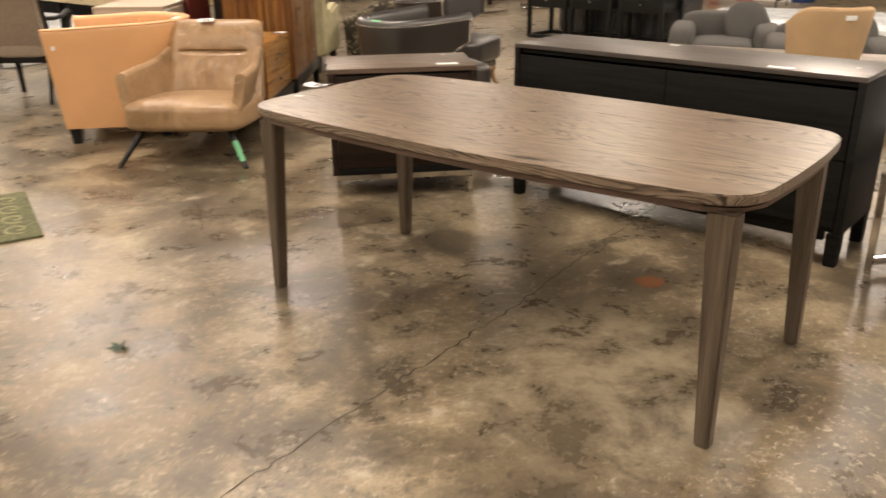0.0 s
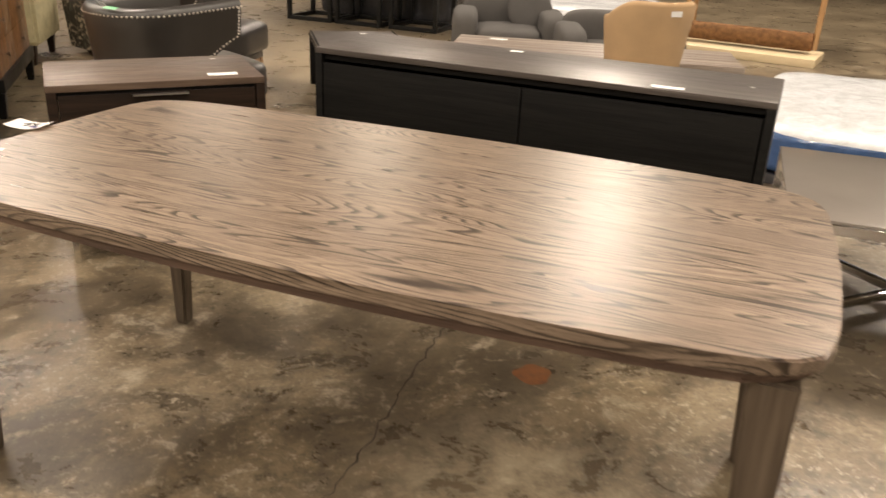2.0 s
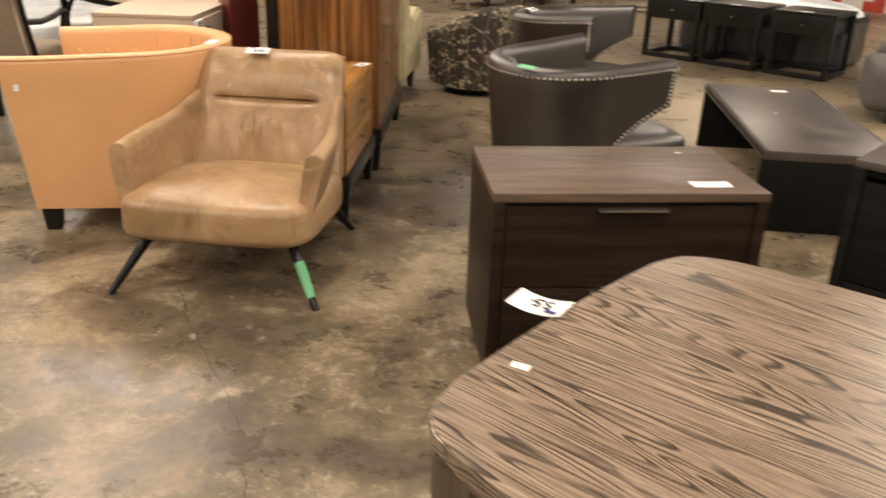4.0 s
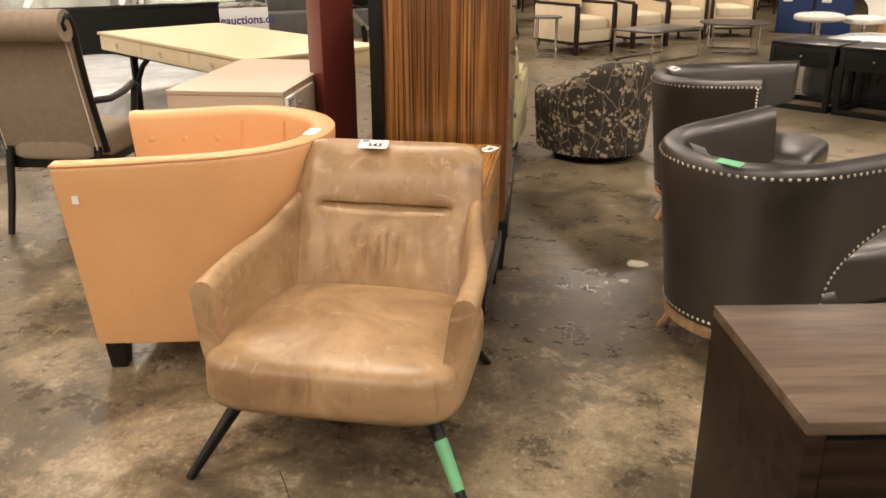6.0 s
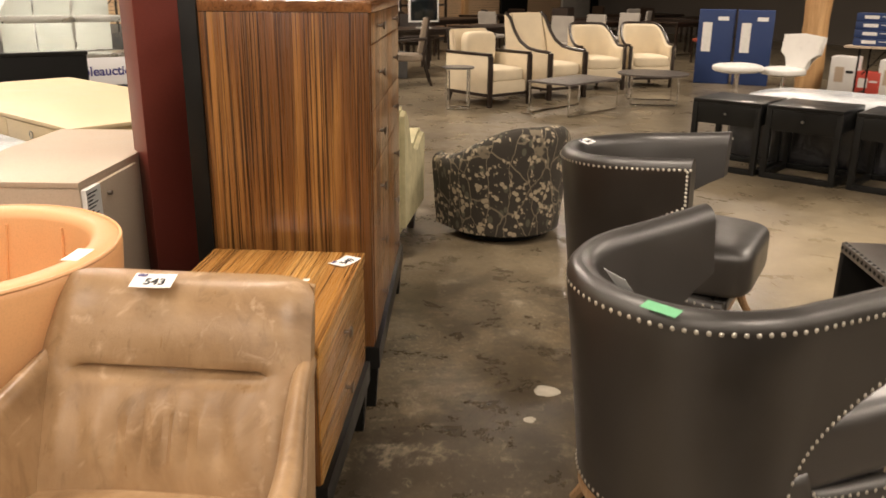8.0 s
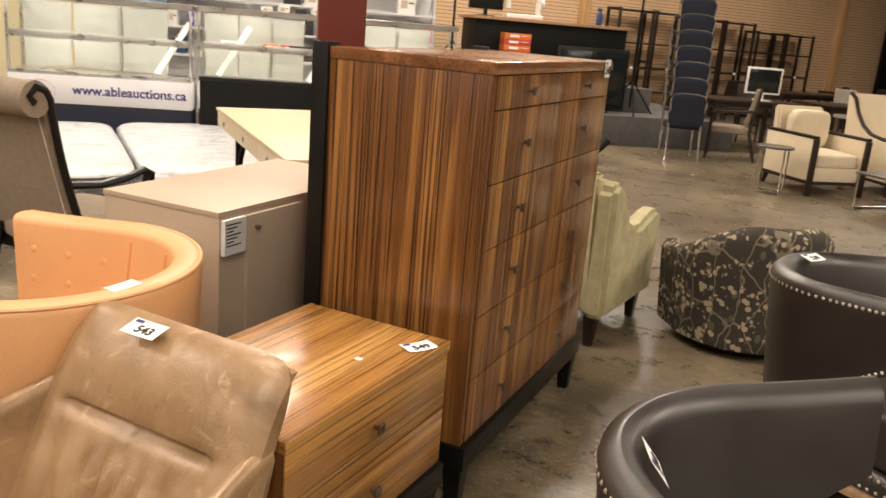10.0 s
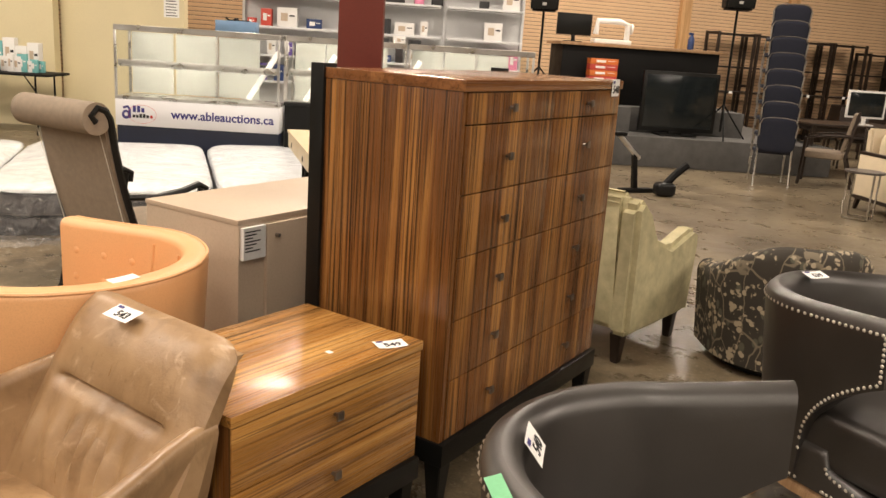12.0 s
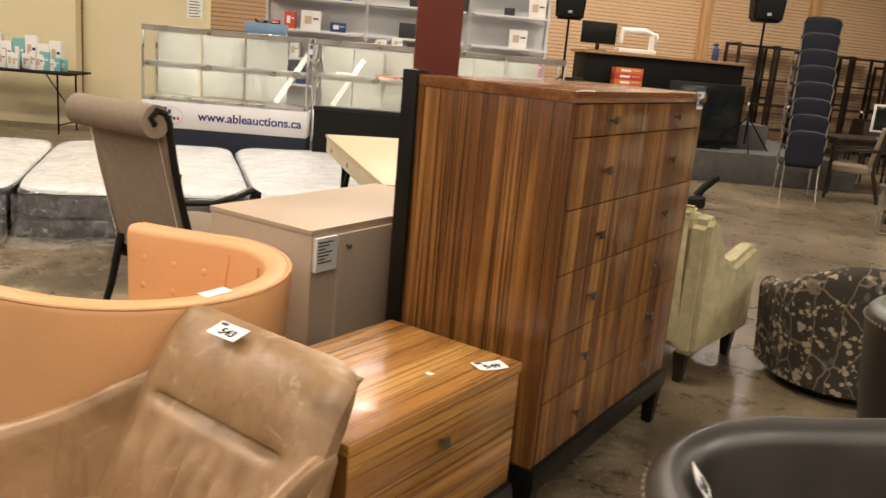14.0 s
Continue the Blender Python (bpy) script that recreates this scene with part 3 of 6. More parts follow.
def lot_tag(number, m, w=0.10, h=0.05, curl=0.004):
    """A printed paper lot ticket, a little curled, with bars for its small print."""
    t = thing("lot_ticket", m, "white paper lot ticket printed with number " + number if number else "small blank white paper lot ticket", "ticket", "lot tickets")
    bm = bmesh.new()
    grid = [[bm.verts.new((w * (i / 6 - 0.5), h * (j / 2 - 0.5), 0.0015 + curl * (2 * i / 6 - 1) ** 2)) for i in range(7)] for j in range(3)]
    for j in range(2):
        for i in range(6):
            bm.faces.new((grid[j][i], grid[j][i + 1], grid[j + 1][i + 1], grid[j + 1][i]))
    ext = bmesh.ops.extrude_face_region(bm, geom=bm.faces[:])
    bmesh.ops.translate(bm, vec=(0, 0, 0.0006), verts=[v for v in ext["geom"] if isinstance(v, bmesh.types.BMVert)])
    part("sheet", bm, PAPER, t)
    if number:
        letters(number, h * 0.62, INK, t, pose(w * 0.06, -h * 0.12, 0.0034), "number")
        part("print_bar", box(-w * 0.42, h * 0.24, 0.0036 + curl * 0.4, -w * 0.18, h * 0.40, 0.0042 + curl * 0.4, 0), BLUE_INK, t)
    return t


def sticker(m, w=0.02, h=0.012):
    t = thing("sticker", m, "tiny white paper sticker", "sticker", "stickers")
    part("sheet", box(-w / 2, -h / 2, 0.0005, w / 2, h / 2, 0.0015, 0), PAPER, t)
    return t


# ---------------------------------------------------------------- dining table
def dining_table():
    t = thing("dining_table", pose(0.312, 2.900, 0, 0, 0, -34.7), "grey-brown oak dining table with bowed rounded top on bare concrete", "table")
    half_l, half_w, bow_s, bow_e = 0.970, 0.445, 0.05, 0.025

    def outline(inset):
        pts = []
        for k in range(160):
            a = 2 * math.pi * k / 160
            c, s = math.cos(a), math.sin(a)
            e = 13.0
            r = (abs(c / (half_l - 0.0)) ** e + abs(s / half_w) ** e) ** (-1 / e)
            x, y = r * c, r * s
            x2 = x * (1 + bow_e / half_l * (1 - min(1, abs(y) / half_w) ** 2))
            y2 = y * (1 + bow_s / half_w * (1 - min(1, abs(x) / half_l) ** 2))
            pts.append((x2 - math.copysign(inset, x2) * min(1, abs(x2) / 0.3), y2 - math.copysign(inset, y2) * min(1, abs(y2) / 0.15)))
        return pts
    part("tabletop", prism(outline(0.0), 0.735, 0.765, 0.004), OAK, t, "grey-brown oak veneer with cathedral grain")
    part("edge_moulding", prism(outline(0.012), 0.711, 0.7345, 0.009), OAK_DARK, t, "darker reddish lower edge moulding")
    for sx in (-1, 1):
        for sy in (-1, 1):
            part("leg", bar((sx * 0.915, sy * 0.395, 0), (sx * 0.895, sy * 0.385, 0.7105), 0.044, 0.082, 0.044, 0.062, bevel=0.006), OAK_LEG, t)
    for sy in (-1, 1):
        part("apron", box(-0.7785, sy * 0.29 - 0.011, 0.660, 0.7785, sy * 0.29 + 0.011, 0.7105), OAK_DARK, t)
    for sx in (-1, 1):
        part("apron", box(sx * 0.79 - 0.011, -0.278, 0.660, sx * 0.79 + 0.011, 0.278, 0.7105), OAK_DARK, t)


dining_table()
lot_tag("554", pose(-0.545, 3.480, 0.765, 0, 0, 155), 0.105, 0.07, 0.008)
sticker(pose(-0.574, 3.265, 0.765, 0, 0, -20), 0.03, 0.016)


# ---------------------------------------------------------------- sideboard
def sideboard():
    L, D, H = 1.715, 0.46, 0.822
    t = thing("sideboard", pose(0.302, 4.405, 0, 0, 0, -36.3), "long blackened oak sideboard with four plain drawers", "sideboard")
    part("top", box(0, 0, H - 0.022, L, D, H, 0.003), EBONY_SHEEN, t, "open-grain blackened oak top with grey sheen in its colour")
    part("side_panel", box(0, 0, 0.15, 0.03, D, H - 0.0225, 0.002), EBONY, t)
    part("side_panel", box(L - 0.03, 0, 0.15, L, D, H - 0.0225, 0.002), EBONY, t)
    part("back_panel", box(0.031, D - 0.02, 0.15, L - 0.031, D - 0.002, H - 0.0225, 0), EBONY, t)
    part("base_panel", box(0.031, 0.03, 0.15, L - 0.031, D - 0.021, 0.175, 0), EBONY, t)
    part("top_rail", box(0.031, 0.02, H - 0.046, L - 0.031, 0.05, H - 0.0225, 0), BLACK_MATT, t)
    for i in range(2):
        for j in range(2):
            x0 = 0.034 + i * (L - 0.068) / 2 + (0.0015 if i else 0)
            z0 = 0.178 + j * 0.296
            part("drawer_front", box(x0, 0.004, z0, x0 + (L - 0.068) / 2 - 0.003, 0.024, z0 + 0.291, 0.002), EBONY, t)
    for x in (0.03, L - 0.03):
        for y in (0.035, D - 0.035):
            part("leg", bar((x, y, 0), (x, y, 0.1495), 0.05, 0.058), EBONY, t)
    part("floor_rail", box(0.08, 0.05, 0.10, L - 0.08, 0.08, 0.1495, 0.002), EBONY, t)
    m = t.matrix_basis
    lot_tag("", m @ pose(1.36, 0.035, H, 0, 0, 2), 0.11, 0.04, 0.001)
    sticker(m @ pose(1.62, 0.22, H), 0.015, 0.01)
    sticker(m @ pose(0.70, 0.40, H), 0.05, 0.03)


sideboard()


# ---------------------------------------------------------------- small walnut cabinet on chrome feet
def walnut_cabinet():
    W, D, H = 0.79, 0.475, 0.704
    t = thing("nightstand", pose(-0.668, 4.262, 0, 0, 0, 11.6), "dark walnut nightstand on a chrome frame base", "nightstand")
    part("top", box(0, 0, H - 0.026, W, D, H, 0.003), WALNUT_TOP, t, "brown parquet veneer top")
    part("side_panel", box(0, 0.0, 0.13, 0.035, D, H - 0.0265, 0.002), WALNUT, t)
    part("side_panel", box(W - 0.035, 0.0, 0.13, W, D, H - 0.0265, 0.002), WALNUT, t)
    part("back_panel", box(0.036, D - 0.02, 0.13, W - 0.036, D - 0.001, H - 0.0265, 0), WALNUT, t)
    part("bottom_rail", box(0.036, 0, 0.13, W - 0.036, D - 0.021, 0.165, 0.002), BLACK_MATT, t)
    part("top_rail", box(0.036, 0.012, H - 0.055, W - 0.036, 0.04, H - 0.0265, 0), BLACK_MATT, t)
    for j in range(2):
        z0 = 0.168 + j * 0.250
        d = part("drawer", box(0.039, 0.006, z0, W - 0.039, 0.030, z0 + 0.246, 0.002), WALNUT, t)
        part("handle", box(W / 2 - 0.10, -0.016, z0 + 0.236, W / 2 + 0.10, 0.004, z0 + 0.242, 0.001), STEEL, d, "slim brushed steel edge pull")
    base = bmesh.new()
    for y in (0.03, D - 0.03):
        box(0.02, y - 0.012, 0.095, W - 0.02, y + 0.012, 0.1295, 0.002, 1, base)
    for x in (0.032, W - 0.032):
        box(x - 0.012, 0.043, 0.095, x + 0.012, D - 0.043, 0.1295, 0.002, 1, base)
    part("base_frame", base, CHROME, t, "polished chrome base frame")
    for x in (0.03, W - 0.03):
        for y in (0.03, D - 0.03):
            part("foot", bar((x, y, 0), (x, y, 0.0945), 0.022), CHROME, t)
    m = t.matrix_basis
    lot_tag("", m @ pose(0.64, 0.075, H, 0, 0, 0), 0.115, 0.05, 0.001)
    sticker(m @ pose(0.66, 0.40, H), 0.02, 0.012)


walnut_cabinet()


# ---------------------------------------------------------------- tan leather armchair
def tan_armchair():
    t = thing("armchair", pose(-1.735, 5.25, 0, 0, 0, 0), "worn tan leather armchair on dark splayed legs", "armchair")
    # faces -y; seat
    part("seat", puff(-0.378, -0.43, 0.0, 0.378, 0.30, 0.185, 5.5, 18, 0.03), TAN, t, "plump tan leather seat cushion", pose(0, 0, 0.185, -4, 0, 0))
    # back: a leaning slab that widens a little to the top
    n, k = 44, 44
    bm = bmesh.new()
    front, back = [], []
    for j in range(k + 1):
        v = j / k
        z = 0.30 + 0.50 * v
        y = 0.235 + 0.195 * v
        half = 0.352 - 0.034 * v
        rf, rb = [], []
        for i in range(n + 1):
            u = 2 * i / n - 1
            edge = max(abs(u), 0)
            round_off = 0.040 * edge ** 8 + 0.035 * v ** 14
            seam = 0.026 * math.exp(-((v - 0.60 - 0.02 * edge) / 0.020) ** 2) * smooth(0.74, 0.62, edge)
            bulge = 0.030 * (1 - u * u) * math.sin(math.pi * min(1, v / 0.62)) ** 0.8 if v < 0.60 else 0.014 * (1 - u * u) * math.sin(math.pi * (v - 0.60) / 0.40)
            folds = 0.0140 * math.sin(u * 31 + 1.5 * v + 1.6 * math.sin(6 * u)) * math.exp(-((v - 0.36) / 0.13) ** 2) * (1 - u * u)
            curve = -0.075 * u * u * (1 - 1.15 * v)
            zz = z - 0.022 * edge ** 10 * v
            rf.append(bm.verts.new((u * half, y + curve - bulge + seam + folds + round_off, zz)))
            rb.append(bm.verts.new((u * half, y + max(curve, -0.02) + 0.112 - 0.03 * edge ** 8 - 0.03 * v ** 10, zz)))
        front.append(rf)
        back.append(rb)
    for j in range(k):
        for i in range(n):
            bm.faces.new((front[j][i], front[j][i + 1], front[j + 1][i + 1], front[j + 1][i]))
            bm.faces.new((back[j][i + 1], back[j][i], back[j + 1][i], back[j + 1][i + 1]))
        for i in (0, n):
            bm.faces.new((front[j][i], front[j + 1][i], back[j + 1][i], back[j][i]))
    for i in range(n):
        bm.faces.new((front[k][i], front[k][i + 1], back[k][i + 1], back[k][i]))
        bm.faces.new((front[0][i], back[0][i], back[0][i + 1], front[0][i + 1]))
    part("backrest", bm, TAN, t, "leaning back with a stitched fold")
    # arms: sheets that sweep from the top of the back to the front
    for sx in (-1, 1):
        bm = bmesh.new()
        rings = []
        cnt = 24
        for i in range(cnt + 1):
            v = i / cnt
            y = -0.27 + 0.70 * v
            top = 0.560 + 0.03 * v + 0.05 * smooth(0.50, 1.0, v)
            low = 0.235 + 0.10 * v
            out = 0.412 - 0.078 * smooth(0.22, 1.0, v)
            th = 0.072 - 0.030 * v
            ring = []
            m = 7
            for q in range(m + 1):
                w = q / m
                ring.append((out - 0.055 * (1 - w) - 0.02 * (1 - w) ** 3, low + (top - 0.03 - low) * w))
            for q in range(1, 6):
                a = math.pi * q / 6
                ring.append((out - th / 2 + th / 2 * math.cos(a), top - 0.03 + 0.03 * math.sin(a)))
            for q in range(m + 1):
                w = 1 - q / m
                ring.append((out - th - 0.035 * (1 - w), low + (top - 0.03 - low) * w))
            nose = 0.05 * (1 - min(1, v * 6)) ** 2
            rings.append([bm.verts.new((sx * x, y + nose * ((z - 0.4) ** 2 * 6 - 0.2) - 0.09 * (1 - v) * (0.57 - z) / 0.33 * 0.6, z)) for x, z in ring])
        mm = len(rings[0])
        for i in range(cnt):
            for q in range(mm):
                bm.faces.new((rings[i][q], rings[i + 1][q], rings[i + 1][(q + 1) % mm], rings[i][(q + 1) % mm]))
        bm.faces.new(rings[0])
        bm.faces.new(rings[-1][::-1])
        bmesh.ops.recalc_face_normals(bm, faces=bm.faces)
        part("arm", bm, TAN, t)
    part("seat_frame", puff(-0.330, -0.34, 0.205, 0.330, 0.34, 0.30, 8, 8), TAN, t)
    for sx in (-1, 1):
        part("leg", tube([(sx * 0.405, -0.42, 0.0), (sx * 0.27, -0.27, 0.225)], 0.014, 10, None, False, 0.023), BLACK, t)
        part("leg", tube([(sx * 0.36, 0.42, 0.0), (sx * 0.26, 0.26, 0.225)], 0.014, 10, None, False, 0.023), BLACK, t)
    tape = tube([(0.3822, -0.3947, 0.038), (0.317, -0.322, 0.147)], 0.0168, 10, None, False, 0.0212)
    part("tape", tape, GREEN_TAPE, t, "green masking tape round the leg")
    m = t.matrix_basis
    lot_tag("543", m @ pose(-0.05, 0.428, 0.8025, 16, 0, 2), 0.10, 0.055, 0.001)


tan_armchair()


# ---------------------------------------------------------------- apricot tub chair
def tub_chair():
    t = thing("tub_chair", pose(-2.47, 5.87, 0, 0, 0, 193), "apricot leather tub chair with button-tufted sides", "armchair")
    path = horseshoe(0.425, 0.43)
    wall = shell(path, lambda u: 0.11, lambda u: 0.80 - 0.02 * smooth(0.28, 0.0, u) - 0.02 * smooth(0.72, 1.0, u), 0.088, 0.05, 72, 8, 0.028)
    for v in wall.verts:
        v.co.x -= 0.055 * max(0.0, 0.79 - v.co.z) / 0.68 * smooth(0.0, 0.43, v.co.x)
    part("shell", wall, ORANGE, t, "curved apricot leather outer shell")
    bead = [Vector((path(i / 90)[0] + path(i / 90)[2] * 0.036, path(i / 90)[1] + path(i / 90)[3] * 0.036, 0.793 - 0.02 * smooth(0.28, 0.0, i / 90) - 0.02 * smooth(0.72, 1.0, i / 90))) for i in range(91)]
    part("piping", tube(bead, 0.006, 6), ORANGE, t)
    part("seat_cushion", puff(-0.32, -0.335, 0.30, 0.42, 0.335, 0.47, 7, 12, 0.02), ORANGE, t)
    part("seat_box", box(-0.26, -0.325, 0.11, 0.33, 0.325, 0.305, 0.02, 3), ORANGE, t)
    pts = []
    for sy in (-1, 1):
        for x in (0.06, 0.20, 0.34):
            for z in (0.60, 0.70):
                pts.append(((x, sy * (0.3375 + 0.0625 * (z - 0.14)), z - 0.03), (0, -sy, 0)))
    for p, d in pts:
        part("button", studs([(p, d)], 0.016), ORANGE, t)
    for sy in (-1, 1):
        part("inner_seam", tube([(-0.02, sy * 0.357, 0.45), (-0.03, sy * 0.366, 0.60), (-0.045, sy * 0.374, 0.755)], 0.005, 6), ORANGE, t)
    for a in (128, 232):
        ca, sa = math.cos(radians(a)), math.sin(radians(a))
        part("inner_seam", tube([(ca * (0.334 + 0.0625 * (z - 0.11)), sa * (0.334 + 0.0625 * (z - 0.11)), z) for z in (0.44, 0.52, 0.60, 0.68, 0.76)], 0.0055, 6), ORANGE, t)
    for x, y in ((0.325, 0.375), (0.325, -0.375), (-0.25, 0.25), (-0.25, -0.25)):
        part("leg", bar((x, y, 0), (x, y, 0.1095), 0.058, 0.075), BLACK, t, "black tapered block foot")
    m = t.matrix_basis
    sticker(m @ pose(0.36, 0.466, 0.66, 90, 0, 180), 0.022, 0.028)
    lot_tag("", m @ pose(-0.392, 0.112, 0.7995, 0, 3, 74), 0.085, 0.045, 0.001)


tub_chair()


# ---------------------------------------------------------------- zebrano chest and nightstand
def knob(t, y, z, face=0.0):
    k = part("knob", box(face + 0.016, y - 0.013, z - 0.013, face + 0.024, y + 0.013, z + 0.013, 0.002), PEWTER, t, "small square pewter knob")
    part("stem", tube([(face - 0.001, y, z), (face + 0.0165, y, z)], 0.006, 8), PEWTER, k)


def chest_of_drawers():
    W, D, H = 1.215, 0.545, 1.424
    t = thing("chest_of_drawers", pose(-1.417, 6.576, 0, 0, 0, 3.9), "tall glossy zebrano chest of drawers on a black plinth", "chest of drawers")
    # local: front at x = 0 facing +x, y along the width
    part("top", box(-D, -0.004, H - 0.035, 0.006, W + 0.004, H, 0.003), ZEBRA_TOP, t, "polished reddish zebrano top")
    part("side_panel", box(-D, 0, 0.245, -0.004, 0.022, H - 0.0355, 0.002), ZEBRA, t)
    part("side_panel", box(-D, W - 0.022, 0.245, -0.004, W, H - 0.0355, 0.002), ZEBRA, t)
    part("carcass", box(-D + 0.002, 0.0225, 0.246, -0.030, W - 0.0225, H - 0.036, 0), BLACK_MATT, t)
    part("back_post", box(-D - 0.058, -0.012, 0.0, -D - 0.001, 0.055, H + 0.012, 0.003), BLACK, t, "black upright post at the back")
    part("back_post", box(-D - 0.058, W - 0.055, 0.0, -D - 0.001, W + 0.012, H + 0.012, 0.003), BLACK, t, "black upright post at the back")
    part("back_panel", box(-D - 0.05, 0.0555, 0.25, -D - 0.002, W - 0.0555, H - 0.01, 0), BLACK, t)
    zs = (0.2475, 0.456, 0.662, 0.871, 1.072, 1.288, 1.3875)
    for j in range(6):
        for y0, y1, y in ((0.0235, W / 2 - 0.0012, 0.285), (W / 2 + 0.0012, W - 0.0235, 0.895)):
            d = part("drawer", box(-0.022, y0, zs[j] + 0.002, 0.0, y1, zs[j + 1] - 0.002, 0.0015), ZEBRA, t)
            knob(d, y, (zs[j] + zs[j + 1]) / 2)
    part("plinth", box(-D + 0.01, -0.008, 0.165, 0.016, W + 0.008, 0.2445, 0.003), BLACK, t)
    for x in (-D + 0.05, -0.024):
        for y in (0.03, W - 0.03):
            part("leg", bar((x, y, 0), (x, y, 0.1645), 0.042, 0.066), BLACK, t)
    m = t.matrix_basis
    lot_tag("548", m @ pose(0.0075, W - 0.085, H - 0.028, 90, 0, 90), 0.075, 0.068, 0.0005)


def nightstand():
    W, D, H = 0.745, 0.50, 0.632
    t = thing("nightstand", pose(-1.408, 5.72, 0, 0, 0, 1.8), "honey zebrano two-drawer nightstand on a black plinth", "nightstand")
    part("top", box(-D, -0.003, H - 0.03, 0.004, W + 0.003, H, 0.003), ZEBRA_FLAT, t)
    part("side_panel", box(-D, 0, 0.24, -0.004, 0.022, H - 0.0305, 0.002), ZEBRA, t)
    part("side_panel", box(-D, W - 0.022, 0.24, -0.004, W, H - 0.0305, 0.002), ZEBRA, t)
    part("carcass", box(-D + 0.002, 0.0225, 0.241, -0.024, W - 0.0225, H - 0.031, 0), BLACK_MATT, t)
    for z0, z1 in ((0.243, 0.423), (0.423, 0.6005)):
        d = part("drawer", box(-0.020, 0.002, z0 + 0.0015, 0.0, W - 0.002, z1 - 0.0015, 0.0015), ZEBRA_FLAT, t)
        knob(d, W / 2 - 0.01, (z0 + z1) / 2 + 0.005)
    part("plinth", box(-D + 0.01, -0.006, 0.165, 0.014, W + 0.006, 0.2395, 0.003), BLACK, t)
    for x in (-D + 0.04, -0.022):
        for y in (0.04, W - 0.04):
            part("leg", bar((x, y, 0), (x, y, 0.1645), 0.036, 0.06), BLACK, t)
    m = t.matrix_basis
    lot_tag("549", m @ pose(-0.045, 0.645, H, 0, 0, 62), 0.095, 0.06, 0.003)
    sticker(m @ pose(-0.13, 0.47, H), 0.02, 0.016)


chest_of_drawers()
nightstand()


# ---------------------------------------------------------------- charcoal barrel chairs
def barrel_chair(m, group="charcoal barrel chairs"):
    t = thing("barrel_chair", m, "charcoal leather barrel chair with nailhead trim and blond legs", "armchair", group)
    R, reach = 0.312, 0.29
    path = horseshoe(R, reach, 0.10)

    E0 = 0.180

    def low(u):
        e = min(u, 1 - u)
        return 0.182 if e > E0 else 0.290 + 0.345 * (1 - e / E0) ** 0.42

    def rail_top(u):
        e = min(u, 1 - u)
        return 0.335 if e > E0 else 0.290 - 0.055 * (1 - e / E0) ** 0.35

    def high(u):
        e = min(u, 1 - u)
        return 0.795 + 0.045 * (1 - min(1, e / 0.38)) ** 1.5

    N = 96
    part("back_shell", shell(path, low, high, 0.085, 0.088, N, 8), CHARCOAL, t, "wrap-around charcoal leather back with open sides")

    def skin(u, z, off=0.002):
        x, y, nx, ny = path(u)
        o = off + 0.088 * (z - 0.182) / 0.8
        return (x + nx * o, y + ny * o, z), (nx, ny, 0.0)
    nails = []
    cnt = 72
    for i in range(cnt + 1):
        u = i / cnt
        nails.append(skin(u, high(u) - 0.040))
    for i in range(46):
        u = E0 + (1 - 2 * E0) * i / 45
        nails.append(skin(u, 0.198))
    for side in (0, 1):
        for i in range(22):
            e = E0 * (1 - (i / 22) ** 1.7)
            p, d = skin(e if not side else 1 - e, low(e) + 0.016)
            nails.append((p, d))
        for i in range(9):
            z = low(0) + 0.02 + (high(0) - 0.07 - low(0)) * i / 8
            nails.append(skin(0.008 if not side else 0.992, z))
    low_path = horseshoe(R - 0.001, 0.45, 0.0)
    for side in (0, 1):
        for i in range(13):
            e = E0 * (1 - (i / 13) ** 1.5)
            u = e if not side else 1 - e
            x, y, nx, ny = low_path(u)
            for z in (rail_top(u) - 0.014, 0.194):
                nails.append(((x + nx * 0.004, y + ny * 0.004, z), (nx, ny, 0)))
    tagged(part("nailhead_trim", studs(nails, 0.0064), BRASS_STUD, t, "rows of polished nickel nailheads"), kind="stuff")
    # the low seat rail and the cushion
    deep = 0.47
    rail = horseshoe(R - 0.001, deep - 0.02, 0.0)
    part("seat_rail", shell(rail, lambda u: 0.182, rail_top, 0.06, 0.0, 96, 4), CHARCOAL, t)
    part("front_rail", box(deep - 0.07, -R + 0.06, 0.182, deep - 0.012, R - 0.06, 0.235, 0.015, 3), CHARCOAL, t)
    part("seat_deck", box(-R + 0.10, -R + 0.06, 0.17, deep - 0.075, R - 0.06, 0.24, 0.01), CHARCOAL, t)
    part("seat_cushion", puff(-R + 0.10, -R + 0.015, 0.242, deep + 0.07, R - 0.015, 0.465, 7, 14, 0.025), CHARCOAL, t, "thick charcoal leather seat cushion")
    part("base_rail", shell(horseshoe(R - 0.004, deep - 0.02, 0.0), lambda u: 0.136, lambda u: 0.1815, 0.055, 0.0, 64, 2), BLOND, t, "pale bent ash base rail")
    part("front_base_rail", box(deep - 0.075, -R + 0.06, 0.138, deep - 0.022, R - 0.06, 0.1815, 0.004), BLOND, t)
    for x, y, dx, dy in ((deep - 0.05, R - 0.035, 0.05, 0.03), (deep - 0.05, -R + 0.035, 0.05, -0.03), (-0.17, 0.20, -0.045, 0.045), (-0.17, -0.20, -0.045, -0.045)):
        pts = [(x + dx * (1 - k / 5) ** 2, y + dy * (1 - k / 5) ** 2, 0.168 * k / 5) for k in range(6)]
        part("leg", tube(pts, 0.016, 8, None, False, 0.027), BLOND, t)
